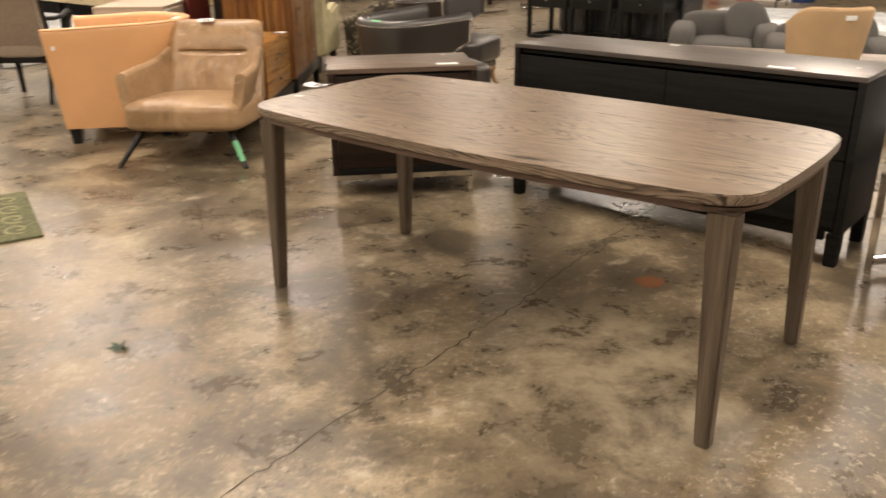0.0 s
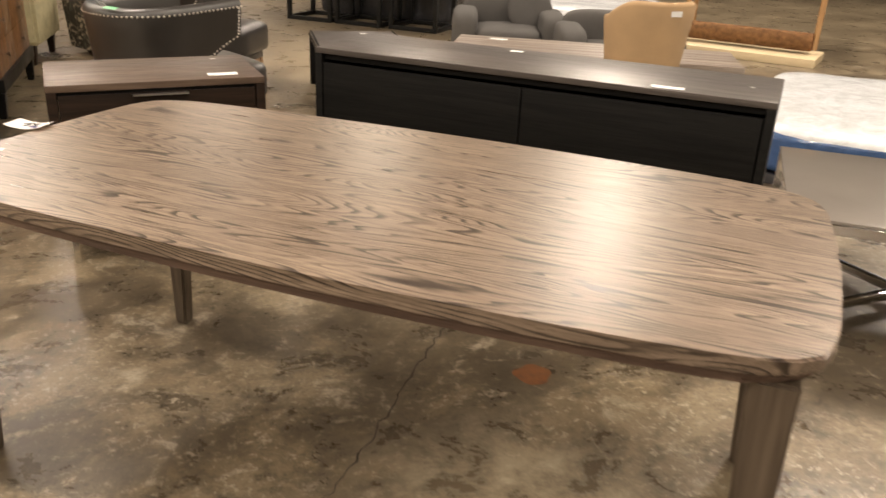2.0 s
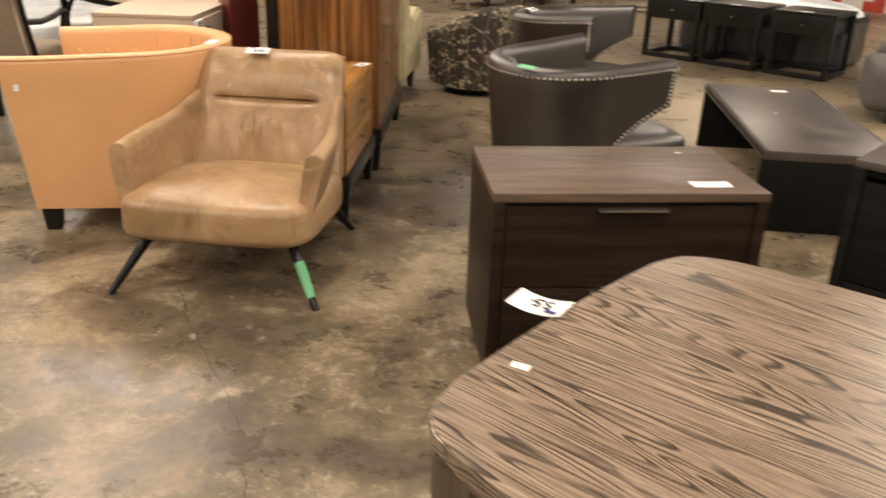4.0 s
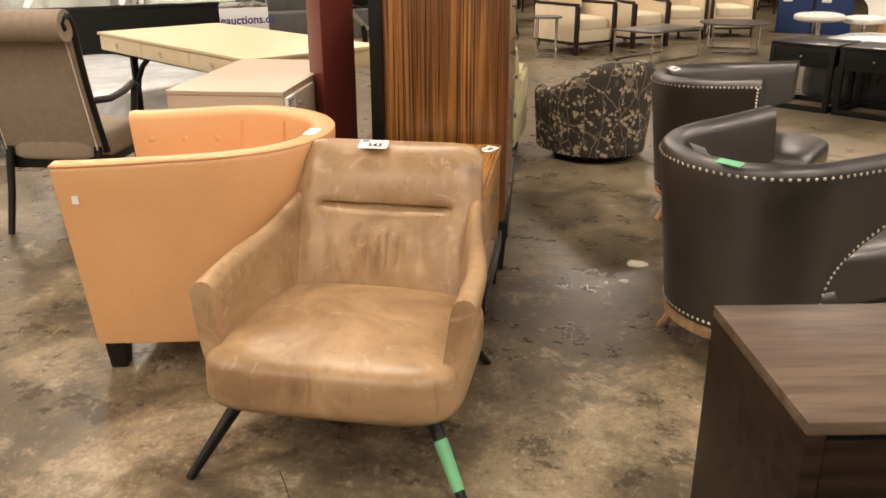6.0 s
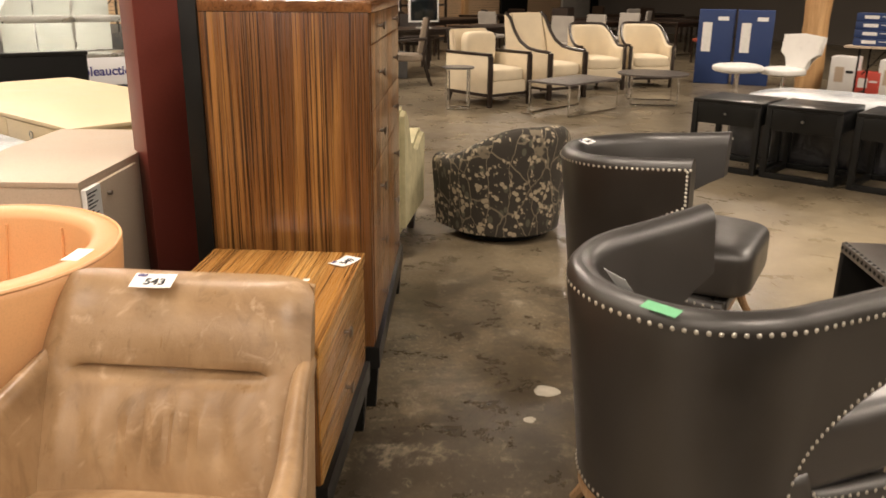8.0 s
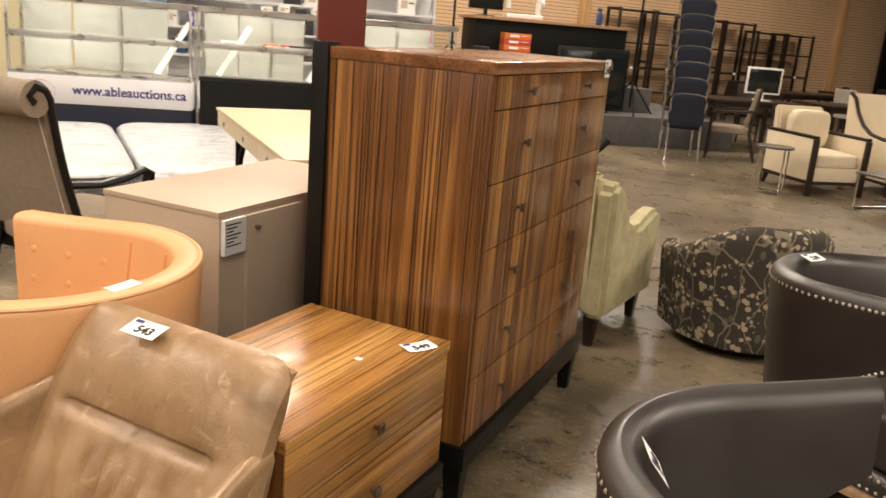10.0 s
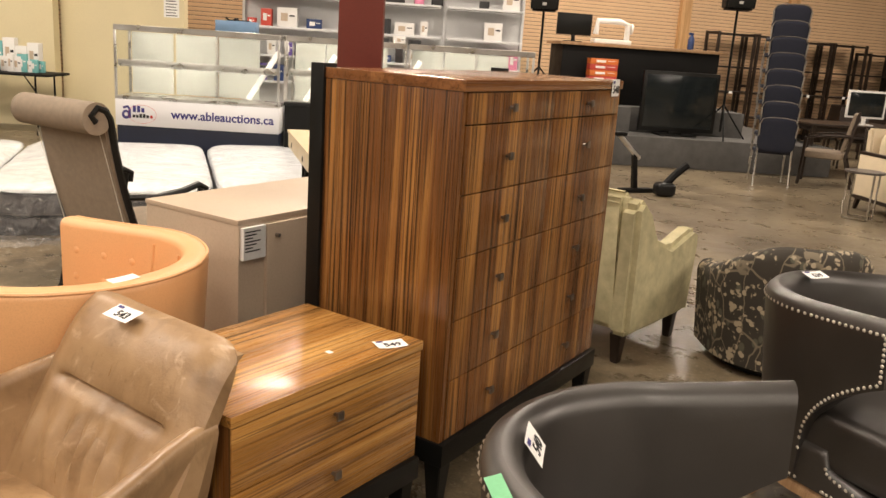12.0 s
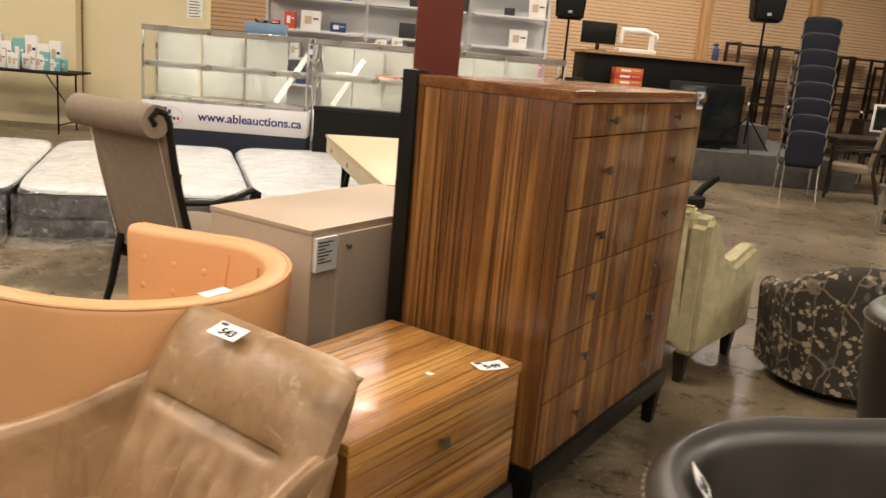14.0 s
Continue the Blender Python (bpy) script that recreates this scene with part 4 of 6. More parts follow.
    part("back_seam", tube([(path(0.36)[0] + path(0.36)[2] * (-0.088 + 0.088 * (z - 0.15) / 0.8), path(0.36)[1] + path(0.36)[3] * (-0.088 + 0.088 * (z - 0.15) / 0.8), z) for z in (0.45, 0.55, 0.65, 0.74)], 0.0032, 5), CHARCOAL, t)
    return t


M1 = pose(-0.425, 5.985, 0, 0, 0, 29)
M2 = pose(-0.365, 7.615, 0, 0, 0, -24)
b1 = barrel_chair(M1)
b2 = copy_thing(b1, M2)
lot_tag("540", pose(-0.677, 5.874, 0.775, 52, 0, 117), 0.095, 0.062, 0.001)
lot_tag("539", pose(-0.62, 7.735, 0.792, 14, 0, 60), 0.09, 0.05, 0.002)
tp = thing("tape_strip", pose(-0.612, 5.650, 0.798, -14, 0, 138), "strip of green masking tape stuck on leather", "tape")
part("strip", box(-0.045, -0.016, 0, 0.045, 0.016, 0.0012, 0), GREEN_TAPE, tp)


# ---------------------------------------------------------------- blossom swivel chair
def swivel_chair():
    t = thing("swivel_chair", pose(-1.02, 8.96, 0, 0, 0, 128), "round charcoal swivel chair with pale blossom print", "armchair")
    R = 0.36
    path = horseshoe(R, 0.20)

    def top(u):
        e = min(u, 1 - u)
        return 0.50 + 0.20 * smooth(0.05, 0.42, e)
    part("shell", shell(path, lambda u: 0.055, top, 0.13, 0.07, 72, 8), FLORAL, t)
    part("seat", puff(-0.26, -0.262, 0.20, 0.27, 0.262, 0.42, 6, 12, 0.03), FLORAL, t)
    part("front_panel", box(0.13, -0.25, 0.055, 0.195, 0.25, 0.25, 0.02, 3), FLORAL, t)
    part("base_ring", lathe([(0.27, 0.0), (0.29, 0.01), (0.29, 0.05), (0.25, 0.054)], 40), BLACK_MATT, t)


swivel_chair()


# ---------------------------------------------------------------- sage armchair
def sage_armchair():
    t = thing("armchair", pose(-1.935, 8.655, 0, 0, 0, 88), "sage damask armchair with high back and dark feet", "armchair")
    # faces +x in its own axes; back at -x
    prof = [(-0.36, 0.17), (-0.43, 0.84), (-0.405, 0.885), (-0.36, 0.895), (-0.315, 0.86), (-0.20, 0.30), (-0.20, 0.17)]
    part("backrest", slab_profile(prof, -0.335, 0.335, 0.03), SAGE, t)
    for sy in (-1, 1):
        pr = [(-0.40, 0.16), (0.33, 0.16), (0.37, 0.55), (0.355, 0.615), (0.29, 0.645), (0.20, 0.62), (0.02, 0.575), (-0.14, 0.63), (-0.26, 0.80), (-0.36, 0.87), (-0.42, 0.82)]
        part("arm", slab_profile(pr, sy * 0.355 - 0.058, sy * 0.355 + 0.058, 0.028), SAGE, t)
    part("seat_cushion", puff(-0.22, -0.29, 0.28, 0.36, 0.29, 0.47, 7, 10, 0.02), SAGE, t)
    part("seat_box", box(-0.21, -0.295, 0.16, 0.33, 0.295, 0.285, 0.015), SAGE, t)
    part("welt", tube([(-0.425, -0.30, 0.835), (-0.428, 0.0, 0.842), (-0.425, 0.30, 0.835)], 0.005, 6), SAGE, t)
    for x in (-0.33, 0.28):
        for sy in (-1, 1):
            part("foot", bar((x, sy * 0.335, 0), (x, sy * 0.335, 0.1595), 0.04, 0.065), ESPRESSO, t)


sage_armchair()


# ---------------------------------------------------------------- red column and greige cabinet
structure("column", box(-0.09, -0.095, 0, 0.09, 0.095, CEILING, 0.006), RED_STEEL, "square steel column painted oxide red", pose(-2.392, 7.158, 0, 0, 0, 40))


def greige_cabinet():
    t = thing("cabinet", pose(-2.442, 6.567, 0, 0, 0, 4), "plain greige laminate cabinet with a paper label", "cabinet")
    W, D, H = 0.56, 1.08, 0.812
    part("top", box(-W, 0, H - 0.02, 0, D, H, 0.002), GREIGE, t)
    part("body", box(-W + 0.002, 0.004, 0.0, -0.002, D - 0.003, H - 0.0205, 0.002), GREIGE, t)
    for y0, y1 in ((0.14, 0.49),):
        d = part("door", box(0.0, y0, 0.02, 0.016, y1, H - 0.03, 0.002), GREIGE, t)
        part("door_knob", tube([(0.0155, y0 + 0.05, H - 0.08), (0.034, y0 + 0.05, H - 0.08)], 0.008, 10), PEWTER, d)
    lab = part("paper_label", box(0.0, 0.012, H - 0.16, 0.0175, 0.13, H - 0.03, 0), PAPER, t, "white printed shipping label")
    for k in range(7):
        part("print_bar", box(0.0176, 0.02, H - 0.05 - k * 0.013, 0.0182, 0.10 - 0.02 * (k % 3), H - 0.045 - k * 0.013, 0), INK, lab)


greige_cabinet()


# ---------------------------------------------------------------- near the long sideboard
def cocktail_table():
    t = thing("coffee_table", pose(1.79, 3.36, 0, 0, 0, -32), "square smoked-glass coffee table on a chrome cross base", "coffee table")
    W, D, H = 1.0, 0.92, 0.45
    part("top", box(0.0, 0.0, H - 0.012, W, D, H, 0.002), GREY_GLASS, t, "glossy smoked glass top")
    fr = bmesh.new()
    for y in (0.0, D - 0.03):
        box(0, y, H - 0.05, W, y + 0.03, H - 0.0125, 0.002, 1, fr)
    for x in (0.0, W - 0.03):
        box(x, 0.031, H - 0.05, x + 0.03, D - 0.031, H - 0.0125, 0.002, 1, fr)
    part("top_frame", fr, CHROME, t)
    for x in (0.016, W - 0.016):
        for y in (0.016, D - 0.016):
            part("leg", bar((x, y, 0), (x, y, H - 0.0505), 0.028, bevel=0.002), CHROME, t)
    a = math.atan2(D, W)
    L = math.hypot(W, D) - 0.06
    for s in (1, -1):
        m = pose(W / 2, D / 2, 0.055 + (0.0005 if s > 0 else 0), 0, 0, math.degrees(a) * s)
        part("cross_bar", box(-L / 2, -0.016, -0.016, L / 2, 0.016, 0.016, 0.002), CHROME, t, "", m)
    lot_tag("", t.matrix_basis @ pose(0.62, 0.80, H, 0, 0, 8), 0.12, 0.035, 0.001)


cocktail_table()


def wrapped_mattress(name, m, l, w, z0, z1, side, label, e=9):
    t = thing(name, m, label, "mattress", "wrapped mattresses")
    bm = puff(0, 0, z0, l, w, z1, e, 16, 0.012)
    for v in bm.verts:
        v.co.z += 0.008 * noise.noise(v.co * 4.0) if v.co.z > z0 + 0.02 else 0
    part("cover", bm, WRAP, t, "white ticking under wrinkled clear plastic")
    bm = puff(-0.006, -0.006, z0 - 0.0, l + 0.006, w + 0.006, z0 + (z1 - z0) * 0.86, 12, 16)
    for v in bm.verts:
        v.co.z = max(v.co.z, z0)
        v.co.x += 0.006 * noise.noise(v.co * 9.0)
        v.co.y += 0.006 * noise.noise(v.co * 9.0 + Vector((3, 1, 2)))
    part("side_panel", bm, side, t)
    return t


wrapped_mattress("mattress", pose(2.70, 4.94, 0, 0, 0, -36), 2.0, 1.95, 0.06, 0.335, WRAP_BLUE, "white mattress with blue sides wrapped in clear plastic")
bs = thing("bed_base", pose(2.70, 4.94, 0, 0, 0, -36), "low dark base under a wrapped mattress", "bed base")
part("body", box(0.03, 0.03, 0.0, 1.97, 1.92, 0.059, 0.01), WRAP_DARK, bs)


def nailhead_bench():
    t = thing("coffee_table", pose(0.52, 6.02, 0, 0, 0, 0), "dark leather waterfall coffee table with nailhead edges", "coffee table")
    W, L, H = 0.65, 1.56, 0.40
    part("top", box(0, 0, H - 0.045, W, L, H, 0.006), plain("worn_brown_leather", (0.070, 0.058, 0.050), 0.36, vary=0.25, scale=5, grain=180), t, "worn grey-brown leather top")
    for y in (0.0, L - 0.045):
        part("end_panel", box(0, y, 0, W, y + 0.045, H - 0.0455, 0.004), BLACK_MATT, t, "black leather end panel")
    nails = []
    for k in range(36):
        y = 0.02 + (L - 0.04) * k / 35
        nails += [((0.012, y, H), (0, 0, 1)), ((W - 0.012, y, H), (0, 0, 1)), ((0, y, H - 0.02), (-1, 0, 0))]
    tagged(part("nailhead_trim", studs(nails, 0.0115), BLACK, t, "row of dark nailheads"), kind="stuff")
    lot_tag("", t.matrix_basis @ pose(0.42, 1.42, H, 0, 0, 6), 0.10, 0.05, 0.001)
    sticker(t.matrix_basis @ pose(0.25, 0.8, H), 0.02, 0.012)


nailhead_bench()

STRIPED = wood("limed_planks", (0.16, 0.125, 0.10), (0.27, 0.22, 0.18), (0.40, 0.34, 0.28), "x", 14, 0.8, 0.35)


def limed_table():
    t = thing("coffee_table", pose(1.38, 6.62, 0, 0, 0, -22), "low limed plank coffee table with block legs", "coffee table")
    for k in range(6):
        part("plank", box(0, 0.105 * k, 0.40, 1.95, 0.105 * k + 0.102, 0.44, 0.002), STRIPED, t)
    part("frame", box(0.05, 0.04, 0.33, 1.90, 0.59, 0.3995, 0.003), STRIPED, t)
    for x in (0.06, 1.89):
        for y in (0.06, 0.57):
            part("leg", bar((x, y, 0), (x, y, 0.3295), 0.08), STRIPED, t)
    lot_tag("", t.matrix_basis @ pose(0.3, 0.5, 0.44), 0.13, 0.06, 0.001)


limed_table()


def felt_armchair(m, cushion):
    t = thing("armchair", m, "rounded grey felt armchair with a round cushion", "armchair", "grey felt armchairs")
    part("backrest", puff(-0.42, -0.44, 0.07, -0.18, 0.44, 0.53, 5, 10), GREYCLOTH, t)
    for sy in (-1, 1):
        part("arm", puff(-0.36, sy * 0.40 - 0.12, 0.07, 0.40, sy * 0.40 + 0.12, 0.44, 4.5, 10), GREYCLOTH, t)
    part("seat", puff(-0.25, -0.31, 0.07, 0.43, 0.31, 0.30, 6, 10, 0.02), GREYCLOTH, t)
    for x in (-0.3, 0.3):
        for y in (-0.33, 0.33):
            part("leg", tube([(x, y, 0), (x, y, 0.13)], 0.02, 8), ESPRESSO, t)
    bm = puff(-0.06, -0.21, -0.21, 0.06, 0.21, 0.21, 2.3, 12)
    c = thing("cushion", m @ pose(-0.06, 0.20, 0.445, 0, -16, 12), "round grey felt cushion resting on an armchair", "cushion", "round grey cushions")
    part("cover", bm, GREYCLOTH, c)
    return t


felt_armchair(pose(2.45, 8.70, 0, 0, 0, -105), True)
felt_armchair(pose(3.10, 7.68, 0, 0, 0, -105), True)


def wing_chair():
    t = thing("dining_chair", pose(2.32, 5.62, 0, 0, 0, 92), "camel upholstered dining chair with a curved back", "chair")
    CAMEL = plain("camel_cloth", (0.46, 0.31, 0.165), 0.85, vary=0.08, grain=260, relief=0.3)
    part("backrest", shell(horseshoe(0.190, 0.07), lambda u: 0.36, lambda u: 0.80 + 0.10 * smooth(0.0, 0.30, min(u, 1 - u)), 0.055, 0.11, 48, 6), CAMEL, t)
    part("seat", puff(-0.17, -0.22, 0.37, 0.27, 0.22, 0.49, 6, 10, 0.02), CAMEL, t)
    for x, y in ((0.20, 0.17), (0.20, -0.17), (-0.14, 0.14), (-0.14, -0.14)):
        part("leg", bar((x * 1.15, y * 1.15, 0), (x, y, 0.40), 0.025, 0.04), ESPRESSO, t)
    lot_tag("", t.matrix_basis @ pose(-0.256, -0.03, 0.84, 90, 0, -86), 0.07, 0.03, 0.0)


wing_chair()
wrapped_mattress("mattress", pose(2.32, 9.55, 0, 0, 0, -23), 2.0, 1.55, 0.18, 0.40, WRAP, "white mattress wrapped in clear plastic on a base")
bs2 = thing("box_spring", pose(2.34, 9.565, 0, 0, 0, -23), "pale box spring on the concrete floor", "box spring")
part("body", box(0.01, 0.01, 0.0, 1.96, 1.52, 0.179, 0.03, 3), WRAP, bs2)

RUG = plain("rolled_rug_pile", (0.33, 0.17, 0.07), 0.95, vary=0.45, scale=18, grain=200, relief=0.6)


def rug_roll():
    t = thing("rolled_rug", pose(4.51, 9.28, 0, 0, 0, -44), "rolled brown patterned rug lying on wooden slats", "rug")
    part("pallet", box(-0.1, -0.28, 0, 1.45, 0.34, 0.08, 0.004), CREAM_WOOD, t)
    bm = bmesh.new()
    pts = []
    for k in range(70):
        a = k * 0.33
        r = 0.028 + 0.0033 * a
        pts.append((r * math.cos(a), r * math.sin(a)))
    rings = [[bm.verts.new((x, p[0] + 0.1, p[1] + 0.187)) for p in pts] for x in (0.0, 1.35)]
    for k in range(69):
        bm.faces.new((rings[0][k], rings[0][k + 1], rings[1][k + 1], rings[1][k]))
    r2 = bmesh.ops.solidify(bm, geom=bm.faces[:], thickness=0.008)
    part("roll", bm, RUG, t)


rug_roll()


def trestle_table(m, L, D, H, top_mat, leg_mat, label):
    t = thing("table", m, label, "table")
    part("tabletop", box(0, 0, H - 0.04, L, D, H, 0.003), top_mat, t)
    for x in (0.05, L - 0.05):
        for y in (0.05, D - 0.05):
            part("leg", bar((x, y, 0), (x, y, H - 0.0405), 0.045, 0.055), leg_mat, t)
    part("apron", box(0.06, 0.07, H - 0.11, L - 0.06, D - 0.07, H - 0.0405, 0.002), leg_mat, t)
    return t


trestle_table(pose(4.9, 9.9, 0, 0, 0, -36), 1.5, 0.8, 0.76, CREAM_WOOD, PINE, "light wooden dining table with straight legs")

# door mat
MAT = plain("olive_mat", (0.115, 0.118, 0.060), 0.95, vary=0.5, scale=30, grain=160, relief=0.6)
dm = thing("door_mat", pose(-2.455, 4.297, 0, 0, 0, -55), "olive green patterned door mat on concrete", "mat")
part("pile", box(0, -1.3, 0.0, 0.83, 0.0, 0.012, 0.003), MAT, dm)
SCROLLWORK = plain("mat_print", (0.30, 0.29, 0.17), 0.95, vary=0.3, scale=20, grain=200, relief=0.4)
random.seed(4)
for i in range(6):
    for j in range(3):
        c = Vector((0.14 + 0.18 * (i % 4) + 0.05 * j, -0.10 - 0.14 * j - 0.5 * (i // 4), 0.0125))
        pts = [c + Vector((math.cos(a) * (0.02 + 0.008 * a), math.sin(a) * (0.02 + 0.008 * a), 0)) for a in [k * 0.55 for k in range(13)]]
        part("scroll", tube(pts, 0.006, 5), SCROLLWORK, dm)

# ---------------------------------------------------------------- scroll-back armchair


def scroll_chair():
    t = thing("scroll_armchair", pose(-3.845, 7.03, 0, 0, 0, 96), "taupe scroll-back armchair with black carved arms", "armchair")
    # faces +x
    prof = []
    for k in range(15):
        v = k / 14
        prof.append((-0.22 - 0.17 * v - 0.02 * math.sin(v * math.pi), 0.42 + 0.66 * v))
    for k in range(1, 12):
        a = math.pi * 1.35 * k / 11
        prof.append((-0.39 - 0.075 + 0.075 * math.cos(a), 1.08 + 0.075 * math.sin(a)))
    inner = [(x + 0.055, z - 0.005) for x, z in prof[:13]][::-1]
    part("backrest", slab_profile(prof[:15] + [(-0.40, 1.135), (-0.335, 1.10)] + inner, -0.262, 0.262, 0.008), TAUPE, t)
    part("scroll_roll", tube([(-0.435, -0.275, 1.085), (-0.435, 0.275, 1.085)], 0.076, 24), TAUPE, t)
    for sy in (-1, 1):
        y = sy * 0.268
        part("side_rail", tube([(x + 0.028, y, z) for x, z in prof[:15]] + [(-0.385, y, 1.12), (-0.43, y, 1.135), (-0.465, y, 1.10), (-0.44, y, 1.07)], 0.019, 8), BLACK, t, "black lacquered side rail")
        part("arm", tube([(-0.27, y, 0.70), (-0.12, y * 1.08, 0.685), (0.03, y * 1.12, 0.70), (0.14, y * 1.12, 0.725), (0.19, y * 1.12, 0.70), (0.18, y * 1.12, 0.65)], 0.019, 8), BLACK, t)
        part("arm_post", tube([(0.16, y * 1.12, 0.70), (0.13, y * 1.1, 0.58), (0.19, y * 1.05, 0.45), (0.14, y, 0.38)], 0.018, 8), BLACK, t)
        part("front_leg", bar((0.24, sy * 0.25, 0), (0.22, sy * 0.25, 0.40), 0.03, 0.05), BLACK, t)
        part("back_leg", tube([(-0.36, sy * 0.24, 0), (-0.29, sy * 0.24, 0.2), (-0.23, sy * 0.24, 0.45)], 0.017, 8, None, False, 0.022), BLACK, t)
        nails = [((x - 0.026, sy * 0.246, z), (-1, 0, 0)) for x, z in [(prof[0][0] + (prof[14][0] - prof[0][0]) * k / 60, 0.42 + 0.64 * k / 60) for k in range(61)]]
        tagged(part("nailhead_trim", studs(nails, 0.005), BRASS_STUD, t), kind="stuff")
    part("seat", puff(-0.24, -0.27, 0.36, 0.29, 0.27, 0.52, 6, 10, 0.02), TAUPE, t)
    part("seat_rail", box(-0.23, -0.26, 0.33, 0.27, 0.26, 0.40, 0.01), BLACK, t)


scroll_chair()


# ---------------------------------------------------------------- cream desk, mattresses
def cream_desk():
    t = thing("desk", pose(-4.85, 8.97, 0, 0, 0, -36.3), "cream lacquered writing desk on dark curved legs", "desk")
    L, D, H = 2.2, 1.04, 0.80
    part("top", box(0, 0, H - 0.02, L, D, H, 0.003), CREAM_WOOD, t)
    part("case", box(0.02, 0.02, H - 0.135, L - 0.02, D - 0.02, H - 0.0205, 0.003), CREAM_WOOD, t)
    for k in range(3):
        x0 = 0.03 + k * (L - 0.06) / 3
        d = part("drawer", box(x0, 0.006, H - 0.128, x0 + (L - 0.06) / 3 - 0.008, 0.0195, H - 0.027, 0.002), CREAM_WOOD, t)
        part("ring_pull", tube([(x0 + 0.31 + 0.018 * math.cos(a), -0.002, H - 0.08 + 0.018 * math.sin(a)) for a in [j * math.pi / 5 for j in range(10)]], 0.003, 6, None, True), STEEL, d)
    for x in (0.38, L - 0.38):
        for y in (0.10, D - 0.10):
            part("leg", bar((x, y, 0), (x, y, H - 0.1355), 0.045), BLACK_MATT, t)
            sx = 1 if x < L / 2 else -1
            part("brace", tube([(x, y, 0.34), (x + sx * 0.05, y, 0.48), (x + sx * 0.14, y, 0.58), (x + sx * 0.26, y, H - 0.15)], 0.02, 8), BLACK_MATT, t)
    part("stretcher", box(0.36, D / 2 - 0.02, 0.16, L - 0.36, D / 2 + 0.02, 0.20, 0.003), BLACK_MATT, t)


cream_desk()
wrapped_mattress("mattress", pose(-5.906, 7.08, 0, 0, 0, 55.5), 1.6, 2.6, 0.13, 0.37, WRAP_DARK, "white mattress with black sides wrapped in clear plastic")
wrapped_mattress("mattress", pose(-5.055, 8.48, 0, 0, 0, 55.5), 1.62, 2.6, 0.10, 0.36, WRAP, "white mattress wrapped in clear plastic on the floor")
wrapped_mattress("mattress", pose(-6.83, 5.74, 0, 0, 0, 55.5), 1.6, 2.6, 0.13, 0.37, WRAP_DARK, "white mattress with black sides wrapped in clear plastic")
for xx, yy, hh, mat in ((-5.906, 7.08, 0.129, WRAP_DARK), (-6.83, 5.74, 0.129, WRAP_DARK), (-5.055, 8.48, 0.099, WRAP)):
    b = thing("box_spring", pose(xx, yy, 0, 0, 0, 55.5) @ pose(0.02, 0.02, 0), "plastic-wrapped low base under a mattress", "box spring", "wrapped low bases")
    part("body", box(0, 0, 0, 1.55, 2.5, hh, 0.02), mat, b)

FILM, film_nt, film_p = nodes_of("loose_clear_film")
film_p.inputs["Base Color"].default_value = (0.85, 0.85, 0.86, 1)
film_p.inputs["Roughness"].default_value = 0.16
film_p.inputs["Specular IOR Level"].default_value = 0.9
film_w = noise_tex(film_nt, mapped(film_nt), 14.0, 5, 0.65, 1.5)
film_nt.links.new(ramp(film_nt, film_w, ((0.38, (0.04, 0.04, 0.04)), (0.52, (0.12, 0.12, 0.12)), (0.70, (0.38, 0.38, 0.38)))), film_p.inputs["Alpha"])
bump(film_nt, film_p, film_w, 0.9, 0.03)


def loose_film(m, L, label):
    """Crumpled wrapping film that hangs off a mattress and spreads over the floor."""
    t = thing("plastic_film", m, label, "plastic film", "loose mattress film")
    bm = bmesh.new()
    n, k = 90, 14
    rows = []
    for j in range(k + 1):
        v = j / k
        row = []
        for i in range(n + 1):
            x = L * i / n
            if v < 0.5:
                y, z = -0.014 - 0.03 * v, 0.30 * (1 - 2 * v) + 0.006
            else:
                y, z = -0.03 - 0.34 * (v - 0.5) * 2 * (0.8 + 0.4 * noise.noise(Vector((x * 2, 0, 0)))), 0.006
            q = Vector((x * 7, v * 6, 0))
            y -= 0.02 * abs(noise.noise(q))
            z += (0.035 * abs(noise.noise(q * 1.7)) + 0.02 * abs(noise.noise(q * 4))) * smooth(0.3, 0.6, v)
            row.append(bm.verts.new((x, y, z)))
        rows.append(row)
    for j in range(k):
        for i in range(n):
            bm.faces.new((rows[j][i], rows[j][i + 1], rows[j + 1][i + 1], rows[j + 1][i]))
    part("sheet", bm, FILM, t)


loose_film(pose(-5.906, 7.08, 0, 0, 0, 55.5), 1.6, "crumpled clear plastic film hanging off a mattress")
loose_film(pose(-6.83, 5.74, 0, 0, 0, 55.5), 1.6, "crumpled clear plastic film hanging off a mattress")

hb = thing("headboard", hall(1.70, 12.22, 0), "long black panelled headboard standing before glass cases", "headboard")
part("panel", box(0, 0, 0.0, 1.92, 0.09, 0.80, 0.006), BLACK_MATT, hb)
part("cap", box(-0.01, -0.01, 0.8005, 1.93, 0.10, 0.835, 0.004), BLACK, hb)


# ---------------------------------------------------------------- glass display cases with signs
SIGN_WHITE = plain("sign_white", (0.80, 0.80, 0.82), 0.4, vary=0.02, relief=0)
KICK = plain("navy_kick", (0.010, 0.016, 0.040), 0.5, vary=0.2)
PANEL = plain("white_sliding_panel", (0.44, 0.46, 0.425), 0.45, vary=0.04, relief=0.02)


